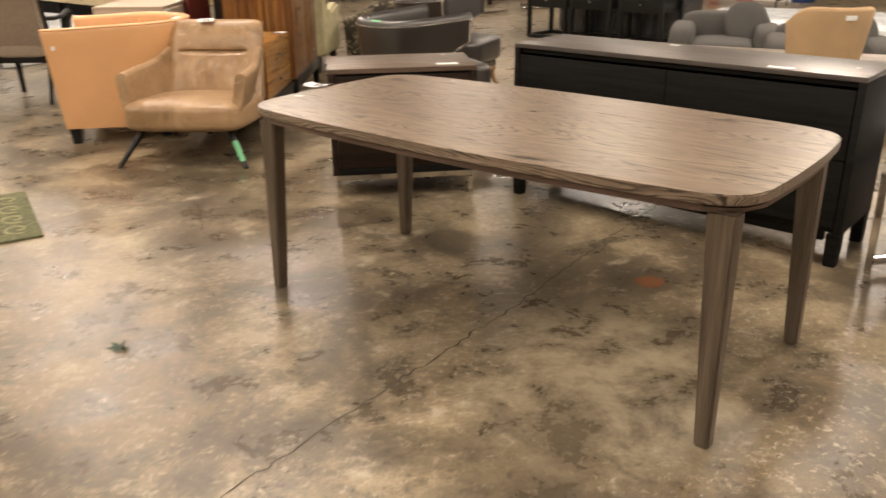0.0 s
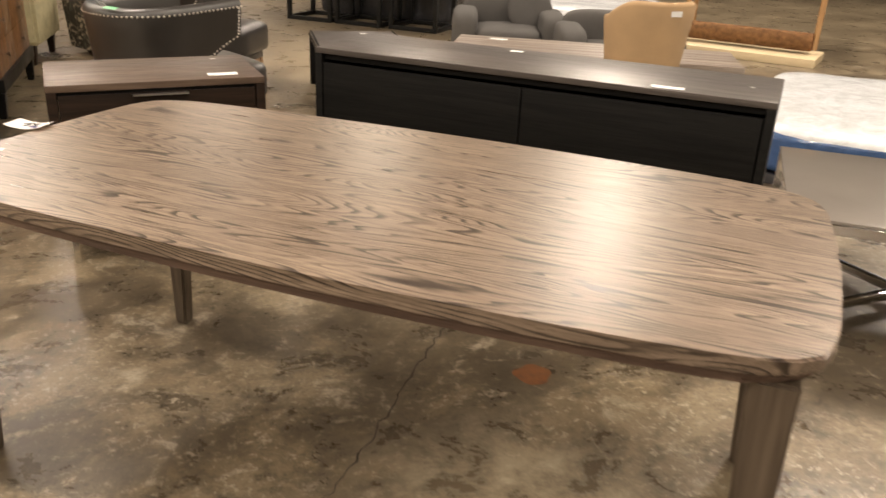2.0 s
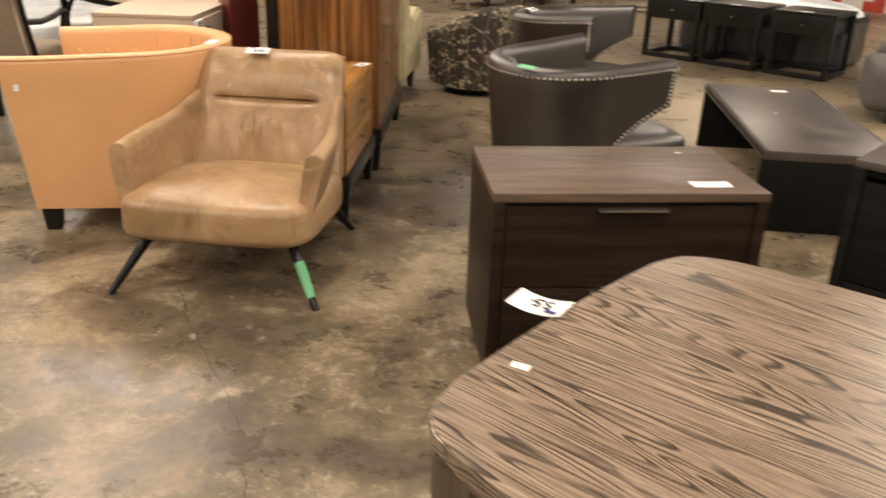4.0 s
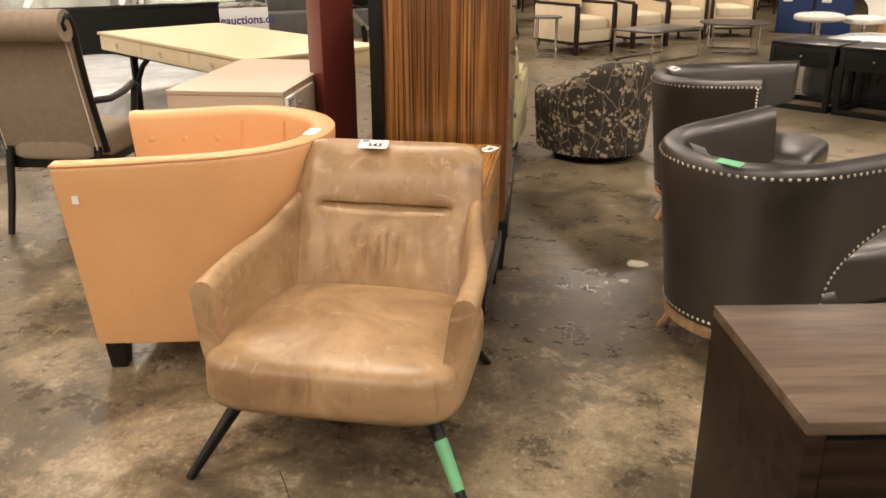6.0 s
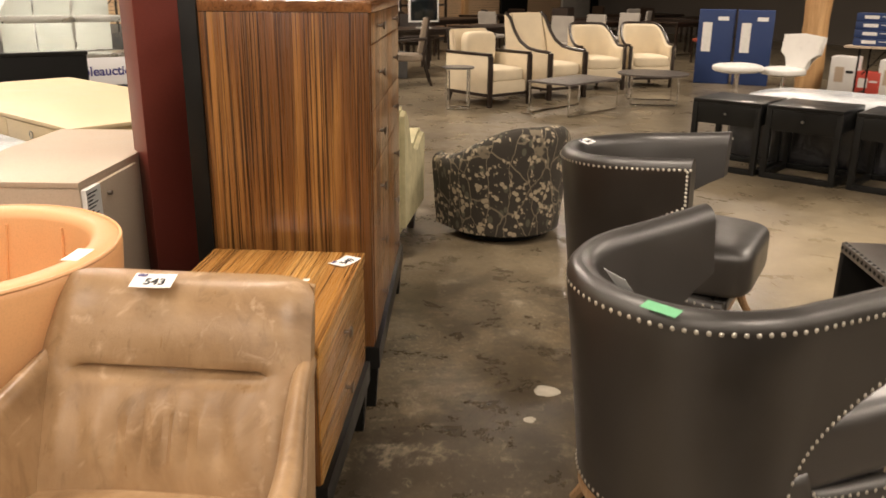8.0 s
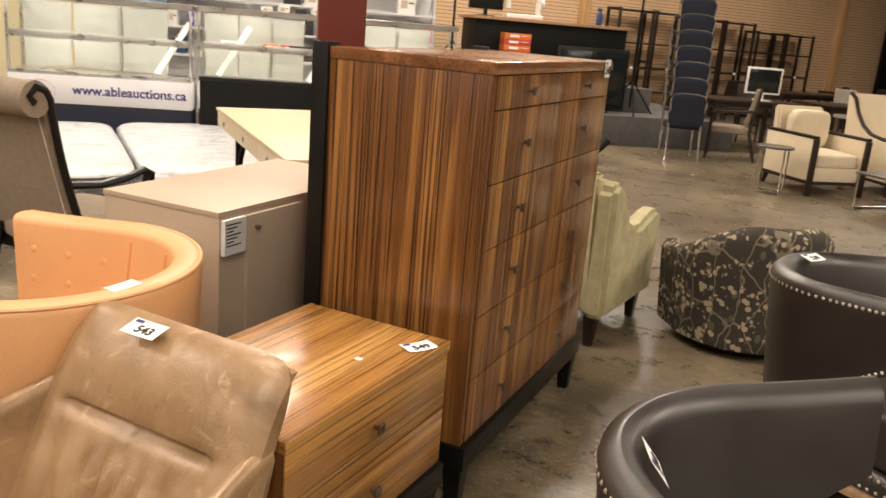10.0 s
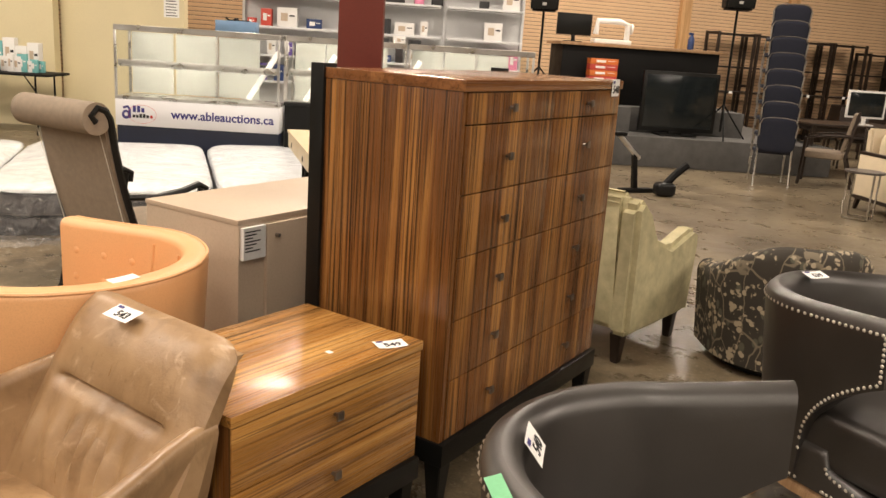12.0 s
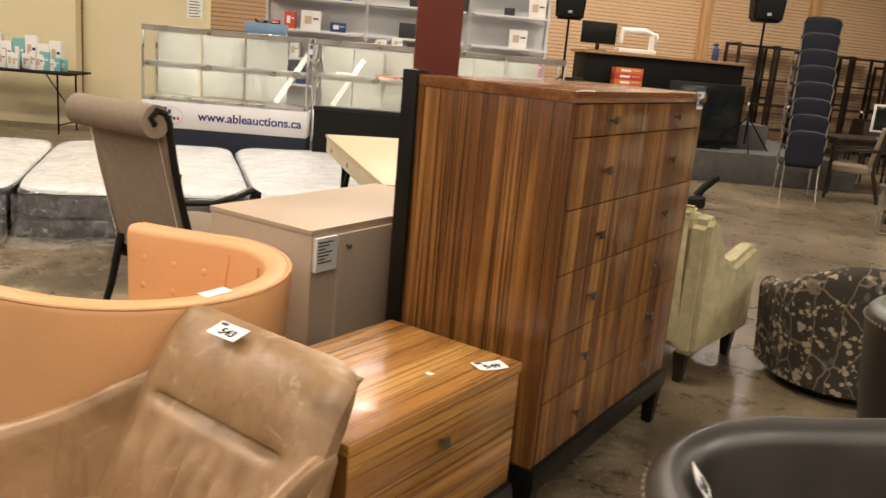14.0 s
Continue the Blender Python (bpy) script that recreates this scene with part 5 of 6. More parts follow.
def display_case(u, n, L, words, logo):
    t = thing("display_case", hall(u, n, 0), "glass display case with white sign panel and steel frame", "display case", "display cases")
    D = 0.50
    part("plinth", box(0.01, 0.02, 0, L - 0.01, D - 0.02, 0.435, 0.004), KICK, t, "dark navy plinth")
    sign = part("sign_panel", box(0, 0, 0.4355, L, D, 0.72, 0.004), SIGN_WHITE, t, "white printed sign panel")
    part("deck", box(0, 0, 0.7205, L, D, 0.755, 0.003), STEEL, t)
    for x in (0.0, L - 0.025):
        for y in (0.0, D - 0.025):
            part("post", box(x, y, 0.7555, x + 0.025, y + 0.025, 1.445, 0.002), STEEL, t)
    part("mid_post", box(L * 0.55, D - 0.03, 0.7555, L * 0.55 + 0.03, D - 0.008, 1.445, 0.002), STEEL, t)
    rim = bmesh.new()
    for y in (0.0, D - 0.03):
        box(0, y, 1.4455, L, y + 0.03, 1.505, 0.003, 1, rim)
    for x in (0.0, L - 0.03):
        box(x, 0.031, 1.4455, x + 0.03, D - 0.031, 1.49, 0.003, 1, rim)
    part("top_frame", rim, STEEL, t)
    g = part("top_pane", box(0.031, 0.031, 1.478, L - 0.031, D - 0.031, 1.484, 0), GLASS, t)
    g.visible_shadow = False
    g = part("front_pane", box(0.026, 0.006, 0.756, L - 0.026, 0.012, 1.445, 0), GLASS, t)
    g.visible_shadow = False
    sh = part("shelf", box(0.027, 0.06, 1.10, L - 0.027, D - 0.06, 1.108, 0), GLASS, t)
    sh.visible_shadow = False
    part("shelf_rail", box(0.027, 0.04, 1.070, L - 0.027, 0.058, 1.142, 0.002), STEEL, t)
    for k, x in enumerate((0.04, L * 0.30, L * 0.57)):
        w = L * 0.26
        for z0, z1 in ((0.765, 1.08), (1.115, 1.435)):
            part("back_panel", box(x, D - 0.018, z0, x + w, D - 0.006, z1, 0.002), PANEL, t)
    if words:
        letters(words, 0.132, BLUE_INK, sign, pose(L * 0.655, -0.0015, 0.578, 90, 0, 0), "lettering", "CENTER", 1.0)
    if logo:
        mark = tube([(0.115 + 0.033 * math.cos(a), -0.0016, 0.545 + 0.036 * math.sin(a)) for a in [j * math.pi / 8 for j in range(16)]], 0.013, 8, None, True)
        tube([(0.155, -0.0016, 0.505), (0.155, -0.0016, 0.60), (0.135, -0.0016, 0.632), (0.085, -0.0016, 0.618)], 0.013, 8, mark)
        bmesh.ops.scale(mark, vec=(1, 0.09, 1), verts=mark.verts)
        part("logo_mark", mark, BLUE_INK, sign, "", pose(0, -0.001, 0.01))
        for k, h in enumerate((0.07, 0.07, 0.048)):
            part("logo_bar", box(0.19 + 0.045 * k, -0.003, 0.585, 0.223 + 0.045 * k, -0.0005, 0.585 + h, 0.0008), BLUE_INK, sign)
        for k, h in enumerate((0.032, 0.032, 0.044, 0.044, 0.032)):
            part("logo_bar", box(0.185 + 0.037 * k, -0.003, 0.525, 0.213 + 0.037 * k, -0.0005, 0.525 + h, 0.0008), INK, sign)
        part("logo_dot", box(0.375, -0.003, 0.525, 0.40, -0.0005, 0.557, 0.0008), RED_INK, sign)
        part("logo_ring", tube([(0.29 + 0.15 * math.cos(a), -0.002, 0.565 + 0.10 * math.sin(a)) for a in [j * math.pi / 16 for j in range(32)]], 0.0015, 5, None, True), RED_INK, sign)
    return t


display_case(-0.20, 12.70, 1.77, "www.ableauctions.ca", True)
display_case(1.60, 12.95, 1.34, "", True)
display_case(2.96, 12.80, 1.40, "www.ableauctions.ca", False)

LED = plain("lamp_tube_white", (0.9, 0.9, 0.9), 0.4, relief=0)
for uu, nn in ((1.18, 12.90), (1.78, 13.15), (2.75, 13.15)):
    b = thing("light_batten", hall(uu, nn, 0.758) @ pose(0, 0, 0, 0, 32, 0), "white light batten leaning inside a glass case", "light batten", "light battens")
    part("batten", box(-0.03, -0.012, 0.03, 0.03, 0.012, 0.66, 0.004), LED, b)

tub = thing("storage_bin", hall(0.86, 12.78, 1.4905), "translucent blue plastic bin filled with cables", "storage bin")
BLUE_PLASTIC = plain("blue_translucent_plastic", (0.16, 0.27, 0.42), 0.3, vary=0.1)
for a in ((0, 0, 0, 0.42, 0.27, 0.008), (0, 0, 0.0085, 0.42, 0.008, 0.13), (0, 0.262, 0.0085, 0.42, 0.27, 0.13), (0, 0.0085, 0.0085, 0.008, 0.2615, 0.13), (0.412, 0.0085, 0.0085, 0.42, 0.2615, 0.13)):
    part("bin_wall", box(*a, 0.002), BLUE_PLASTIC, tub)
cb = bmesh.new()
random.seed(8)
for k in range(7):
    pts = [(0.06 + 0.3 * random.random(), 0.04 + 0.19 * random.random(), 0.04 + 0.12 * random.random()) for _ in range(5)]
    tube(pts, 0.012, 6, cb)
part("cables", cb, BLACK_MATT, tub)


# ---------------------------------------------------------------- white wall shelving with small goods
def shelving():
    t = thing("shelving_unit", hall(0.49, 15.75, 0), "white metal shelving unit holding small boxed electronics", "shelves")
    L, D = 4.15, 0.45
    part("back_panel", box(0, D, 0.0, L, D + 0.02, 3.0, 0), WHITE_METAL, t)
    for x in (0.0, 1.45, 2.95, L - 0.04):
        part("upright", box(x, D - 0.05, 0.0, x + 0.04, D - 0.0005, 3.0, 0.002), WHITE_METAL, t)
    for z in (0.45, 0.85, 1.22, 1.62, 2.06, 2.5):
        for x in (0.05, 1.5, 3.0):
            w = 1.39 if x < 2.9 else 1.10
            part("shelf", box(x, 0.0, z - 0.03, x + w, D - 0.051, z, 0.003), WHITE_METAL, t)


shelving()
COLOURS = [plain("carton_" + n, c, 0.5, vary=0.06, relief=0.03) for n, c in (("white", (0.75, 0.74, 0.72)), ("black", (0.02, 0.02, 0.022)), ("red", (0.50, 0.06, 0.04)), ("violet", (0.10, 0.05, 0.30)), ("pink", (0.60, 0.20, 0.32)), ("teal", (0.16, 0.42, 0.42)), ("blue", (0.012, 0.034, 0.125)), ("orange", (0.62, 0.16, 0.03)))]


def carton(m, w, d, h, k, label, group):
    t = thing("carton", m, label, "box", group)
    part("body", box(-w / 2, -d / 2, 0, w / 2, d / 2, h, 0.003), COLOURS[k], t)
    if k != 1:
        part("print_panel", box(-w * 0.30, -d / 2 - 0.0012, h * 0.30, w * 0.05, -d / 2 - 0.0004, h * 0.72, 0), GREIGE if k == 0 else COLOURS[0], t)
        part("print_bar", box(w * 0.12, -d / 2 - 0.0012, h * 0.55, w * 0.40, -d / 2 - 0.0004, h * 0.63, 0), INK if k == 0 else COLOURS[0], t)
    return t


random.seed(11)
names = ("white", "black", "red", "violet", "pink", "teal", "blue", "orange")
for z in (0.85, 1.22, 1.62, 2.06):
    x = 0.62
    while x < 4.5:
        k = random.choice((0, 0, 0, 1, 1, 1, 2, 3, 4, 6))
        w, h = random.uniform(0.10, 0.30), random.uniform(0.08, 0.27)
        if abs(x - 1.97) > 0.25 + w / 2 and abs(x - 3.47) > 0.1 + w / 2 and x + w / 2 < 4.55:
            carton(hall(x + w / 2, 15.93, z, random.uniform(-8, 8)), w, 0.16, h, k, "small " + names[k] + " product box on a metal shelf", "boxed goods on shelves")
        x += w + random.uniform(0.03, 0.22)
for uu, k in ((2.35, 7), (2.55, 2), (2.62, 1), (1.9, 0), (2.95, 7), (1.35, 1)):
    carton(hall(uu, 13.2, 1.1085, 10), 0.16, 0.1, 0.05, k, "low " + names[k] + " product box inside a glass case", "goods in glass cases")
for k in range(5):
    carton(hall(2.3 + 0.18 * k, 13.2, 1.4905, 5 * k), 0.12, 0.1, 0.06 + 0.03 * (k % 2), (0, 0, 1, 0, 1)[k], "small " + names[(0, 0, 1, 0, 1)[k]] + " box on a glass case", "boxes on glass cases")

# ---------------------------------------------------------------- folding table with bottles and boxes


def folding_table(m, L, D, H, top, label):
    t = thing("folding_table", m, label, "table")
    part("tabletop", box(0, 0, H - 0.03, L, D, H, 0.004), top, t)
    for x in (0.18, L - 0.18):
        for y in (0.08, D - 0.08):
            part("leg", tube([(x, y, 0), (x, y, H - 0.03)], 0.013, 8), BLACK_MATT, t)
        part("leg_brace", tube([(x, 0.08, 0.12), (x, D - 0.08, 0.12)], 0.010, 8), BLACK_MATT, t)
        s = 1 if x < L / 2 else -1
        part("strut", tube([(x, D / 2, 0.36), (x + s * 0.28, D / 2, H - 0.035)], 0.009, 8), BLACK_MATT, t)
    return t


folding_table(hall(-3.45, 14.55, 0), 1.75, 0.75, 0.80, BLACK_MATT, "black-topped folding table with thin metal legs")
random.seed(21)
for i in range(22):
    k = random.choice((5, 5, 0, 0, 0))
    uu, nn = -3.3 + 0.065 * i, 14.75 + 0.28 * random.random()
    w, h = random.uniform(0.07, 0.12), random.uniform(0.12, 0.24)
    carton(hall(uu, nn, 0.80, random.uniform(-9, 9)), w, 0.06, h, k, names[k] + " cosmetics box stacked on a folding table", "boxes on the folding table")
for i in range(8):
    k = (5, 0, 0, 0)[i % 4]
    carton(hall(-3.2 + 0.16 * i, 15.13, 0.80, random.uniform(-4, 4)), 0.15, 0.14, 0.33 + 0.05 * (i % 3), k, "tall " + names[k] + " cosmetics box on a folding table", "boxes on the folding table")

structure("wall_northwest_return", box(-2.05, 15.95, 0, -0.30, 16.15, CEILING, 0), BEIGE_WALL, "beige wall section behind glass cases", AX)
nt_ = thing("notice", hall(-0.48, 15.9475, 1.78) @ pose(0, 0, 0, 90, 0, 0), "white printed notice taped to a beige wall", "notice")
part("sheet", box(-0.11, -0.14, 0, 0.11, 0.14, 0.0015, 0), PAPER, nt_)
for k in range(6):
    part("print_bar", box(-0.08, 0.08 - 0.04 * k, 0.0016, 0.06 + 0.02 * (k % 2), 0.092 - 0.04 * k, 0.002, 0), INK, nt_)

# ---------------------------------------------------------------- slat wall, stage, counter
WALLX = AX @ pose(8.0, 20.4, 0, 0, 0, 19)
structure("wall_north", box(-14, 0.03, 0, 24, 0.25, CEILING, 0), DARK_WALL, "back wall of the hall behind slats", WALLX)
slats = tagged(new("slat_wall"), "maple slat wall panelling along the back", "", "", "structure")
slats.matrix_basis = WALLX
first = None
for j in range(58):
    z = 0.10 + 0.0675 * j
    if first is None:
        first = part("slat", box(-14, 0.0, 0.003, 16.5, 0.028, 0.0615, 0.002), SLAT, slats, "", pose(0, 0, z))
    else:
        share(first, pose(0, 0, z))
for x in (0.45, 3.2, 8.6):
    p = tagged(part("timber_post", box(-0.12, -0.10, 0, 0.12, -0.004, CEILING, 0.006), PINE, None, "", WALLX @ pose(x, 0, 0)), "pale pine post against a slat wall", "post", "", "structure")

structure("stage", box(4.6, 15.25, 0, 9.2, 18.6, 0.43, 0.01), CARPET, "low carpeted stage platform", AX @ Matrix.Identity(4))
structure("stage_step", box(4.6, 15.75, 0.4305, 6.3, 18.4, 0.80, 0.01), CARPET, "upper carpeted stage step", AX @ Matrix.Identity(4))


def counter():
    t = thing("counter", hall(5.25, 16.10, 0.8005, 8), "black counter with a pale wooden top", "counter")
    part("front", box(0, 0, 0, 2.55, 0.6, 0.85, 0.004), BLACK_MATT, t)
    part("top", box(-0.06, -0.06, 0.8505, 2.65, 0.66, 0.895, 0.005), BLOND, t)


structure("stage_block", box(6.3005, 15.95, 0.4305, 8.1, 18.4, 0.80, 0.01), CARPET, "upper carpeted stage step behind a television", AX @ Matrix.Identity(4))
counter()
for k in range(8):
    carton(hall(5.84, 15.96, 0.8005 + 0.085 * k, 2 + 3 * (k % 2)), 0.42, 0.2, 0.082, (1, 1, 1, 1, 2, 7, 2, 7)[k], "flat " + ("black" if k < 4 else "red and orange") + " tool box in a stack", "stacked tool boxes")


def television():
    t = thing("television", hall(6.40, 15.62, 0.4305, 4), "large black flat television standing on a stage", "television")
    part("bezel", box(0, 0.0, 0.06, 1.16, 0.07, 0.93, 0.008), BLACK, t)
    part("screen", box(0.05, -0.003, 0.12, 1.11, -0.0005, 0.88, 0.001), SCREEN, t)
    part("stand", box(0.3, -0.12, 0, 0.86, 0.2, 0.025, 0.006), BLACK, t)
    part("neck", box(0.48, 0.01, 0.0255, 0.68, 0.06, 0.0595, 0.004), BLACK, t)


television()


def loudspeaker(u, n, z0, ztop):
    s = thing("speaker_stand", hall(u, n, z0), "black tripod loudspeaker stand", "speaker stand", "speaker stands")
    part("pole", tube([(0, 0, 0.1), (0, 0, ztop - z0 - 0.001)], 0.018, 8), BLACK_MATT, s)
    for k in range(3):
        a = k * 2.094 + 0.3
        part("leg", tube([(0.45 * math.cos(a), 0.45 * math.sin(a), 0.0), (0, 0, 0.5)], 0.012, 8), BLACK_MATT, s)
    t = thing("loudspeaker", hall(u, n, ztop, -8), "black plastic loudspeaker on a stand", "loudspeaker", "loudspeakers")
    part("cabinet", slab_profile([(-0.2, 0.0), (0.2, 0.0), (0.22, 0.32), (0.2, 0.62), (-0.2, 0.62), (-0.22, 0.32)], -0.17, 0.17, 0.03), BLACK_MATT, t)
    part("grille", box(-0.18, -0.178, 0.03, 0.18, -0.171, 0.60, 0.003), BLACK, t)
    part("badge", box(-0.03, -0.180, 0.08, 0.03, -0.1785, 0.12, 0), STEEL, t)


loudspeaker(4.93, 16.2, 0.8005, 2.10)
loudspeaker(7.66, 15.7, 0.4305, 2.28)

# desk things on the counter
m_ = thing("monitor", hall(5.45, 16.4, 1.697, 10), "small black monitor on a counter", "monitor")
part("screen", box(-0.28, 0, 0.10, 0.28, 0.03, 0.42, 0.006), BLACK, m_)
part("stand", box(-0.12, -0.06, 0, 0.12, 0.12, 0.015, 0.003), BLACK, m_)
part("neck", box(-0.03, 0.01, 0.0155, 0.03, 0.028, 0.0995, 0.002), BLACK, m_)
sm = thing("sewing_machine", hall(6.05, 16.45, 1.697, 6), "white sewing machine on a wooden counter top", "sewing machine")
part("base", box(-0.3, -0.08, 0, 0.3, 0.1, 0.07, 0.02, 3), WHITE_PLASTIC, sm)
part("arm", tube([(0.24, 0, 0.05), (0.24, 0, 0.30), (0.1, 0, 0.34), (-0.24, 0, 0.33), (-0.26, 0, 0.14)], 0.045, 10), WHITE_PLASTIC, sm)
part("hand_wheel", tube([(0.28, -0.0, 0.24), (0.31, 0, 0.24)], 0.08, 16), WHITE_PLASTIC, sm)
bt = thing("spray_bottle", hall(7.35, 16.62, 1.697), "blue spray bottle on a counter", "bottle")
part("bottle", lathe([(0.045, 0), (0.05, 0.02), (0.05, 0.16), (0.02, 0.22)], 14), COLOURS[6], bt)
part("trigger", box(-0.05, -0.015, 0.2205, 0.025, 0.015, 0.26, 0.004), COLOURS[6], bt)


# ---------------------------------------------------------------- stacked navy banquet chairs
def stacked_chair(m):
    t = thing("banquet_chair", m, "navy padded banquet chair with chrome frame in a stack", "chair", "stack of navy chairs")
    part("backrest", puff(-0.235, 0.20, 0.44, 0.235, 0.255, 0.88, 5, 8), NAVY, t)
    part("seat", puff(-0.23, -0.22, 0.41, 0.23, 0.20, 0.47, 6, 8), NAVY, t)
    part("top_rail", tube([(-0.235, 0.262, 0.80), (-0.20, 0.24, 0.868), (-0.10, 0.232, 0.888), (0.10, 0.232, 0.888), (0.20, 0.24, 0.868), (0.235, 0.262, 0.80)], 0.008, 6), PEWTER, t)
    for sx in (-1, 1):
        part("front_leg", tube([(sx * 0.22, -0.24, 0), (sx * 0.21, -0.20, 0.42)], 0.011, 8), STEEL, t)
        part("back_leg", tube([(sx * 0.22, 0.30, 0), (sx * 0.21, 0.20, 0.42), (sx * 0.235, 0.262, 0.80)], 0.011, 8), STEEL, t)
    return t


c0 = stacked_chair(hall(7.85, 14.28, 0, 165))
for k in range(1, 8):
    copy_thing(c0, hall(7.85 + 0.018 * k, 14.28 + 0.058 * k, 0.206 * k, 165))


# ---------------------------------------------------------------- black shelf frames along the wall
def rack(m, w, h, d, shelves):
    t = thing("shelf_rack", m, "tall open black wooden shelf rack against slats", "shelves", "black shelf racks")
    for x in (0, w - 0.05):
        for y in (0, d - 0.05):
            part("post", box(x, y, 0, x + 0.05, y + 0.05, h, 0.003), ESPRESSO, t)
    for z in shelves:
        part("shelf", box(0.051, 0.0, z, w - 0.051, d, z + 0.035, 0.002), ESPRESSO, t)
    for z in (h * 0.5, h - 0.05):
        part("side_bar", box(0, 0.051, z, 0.05, d - 0.051, z + 0.045, 0.002), ESPRESSO, t)
    lot_tag("", m @ pose(w * 0.5, -0.006, shelves[1] + 0.02, 90, 0, 0), 0.08, 0.05, 0)
    return t


for k, (x, h) in enumerate(((0.9, 2.15), (1.9, 2.15), (2.95, 2.1), (3.95, 2.1), (5.0, 1.95), (6.0, 1.95))):
    rack(WALLX @ pose(x, -0.62, 0, 0, 0, 0), 0.95, h, 0.42, (0.45, 0.95, 1.45, h - 0.06))


# ---------------------------------------------------------------- exercise machine parts on the floor
em = thing("exercise_machine", hall(5.66, 12.87, 0, 20), "black folding exercise machine part on the floor", "exercise machine")
part("foot", box(-0.2, -0.05, 0, 0.25, 0.05, 0.05, 0.01), BLACK, em)
part("column", bar((0.0, 0, 0.0505), (-0.05, 0, 0.45), 0.06, 0.05), BLACK, em)
part("rail", tube([(-0.28, 0, 0.66), (-0.05, 0, 0.45), (0.02, 0, 0.40)], 0.03, 8), STEEL, em)
part("pad", box(-0.36, -0.07, 0.655, -0.22, 0.07, 0.70, 0.015), BLACK_MATT, em)
pd = thing("pedal_step", hall(5.95, 12.72, 0, 10), "black folded pedal step lying on concrete", "exercise machine")
part("base", puff(-0.1, -0.09, 0, 0.14, 0.09, 0.16, 4, 6), BLACK, pd)
part("tread", tube([(0.0, 0, 0.1), (0.12, 0, 0.24), (0.27, 0, 0.37)], 0.045, 8), BLACK_MATT, pd)
bag = thing("plastic_bag", pose(-1.86, 8.62, 0.47), "crumpled clear plastic bag lying on an armchair", "bag")
bm = puff(-0.11, -0.10, 0, 0.11, 0.10, 0.20, 2.6, 10)
for v in bm.verts:
    v.co += Vector((noise.noise(v.co * 9), noise.noise(v.co * 9 + Vector((5, 0, 0))), 0.5 * noise.noise(v.co * 9 + Vector((0, 5, 0))))) * 0.05
    v.co.z = max(0, v.co.z)
part("film", bm, WRAP, bag)


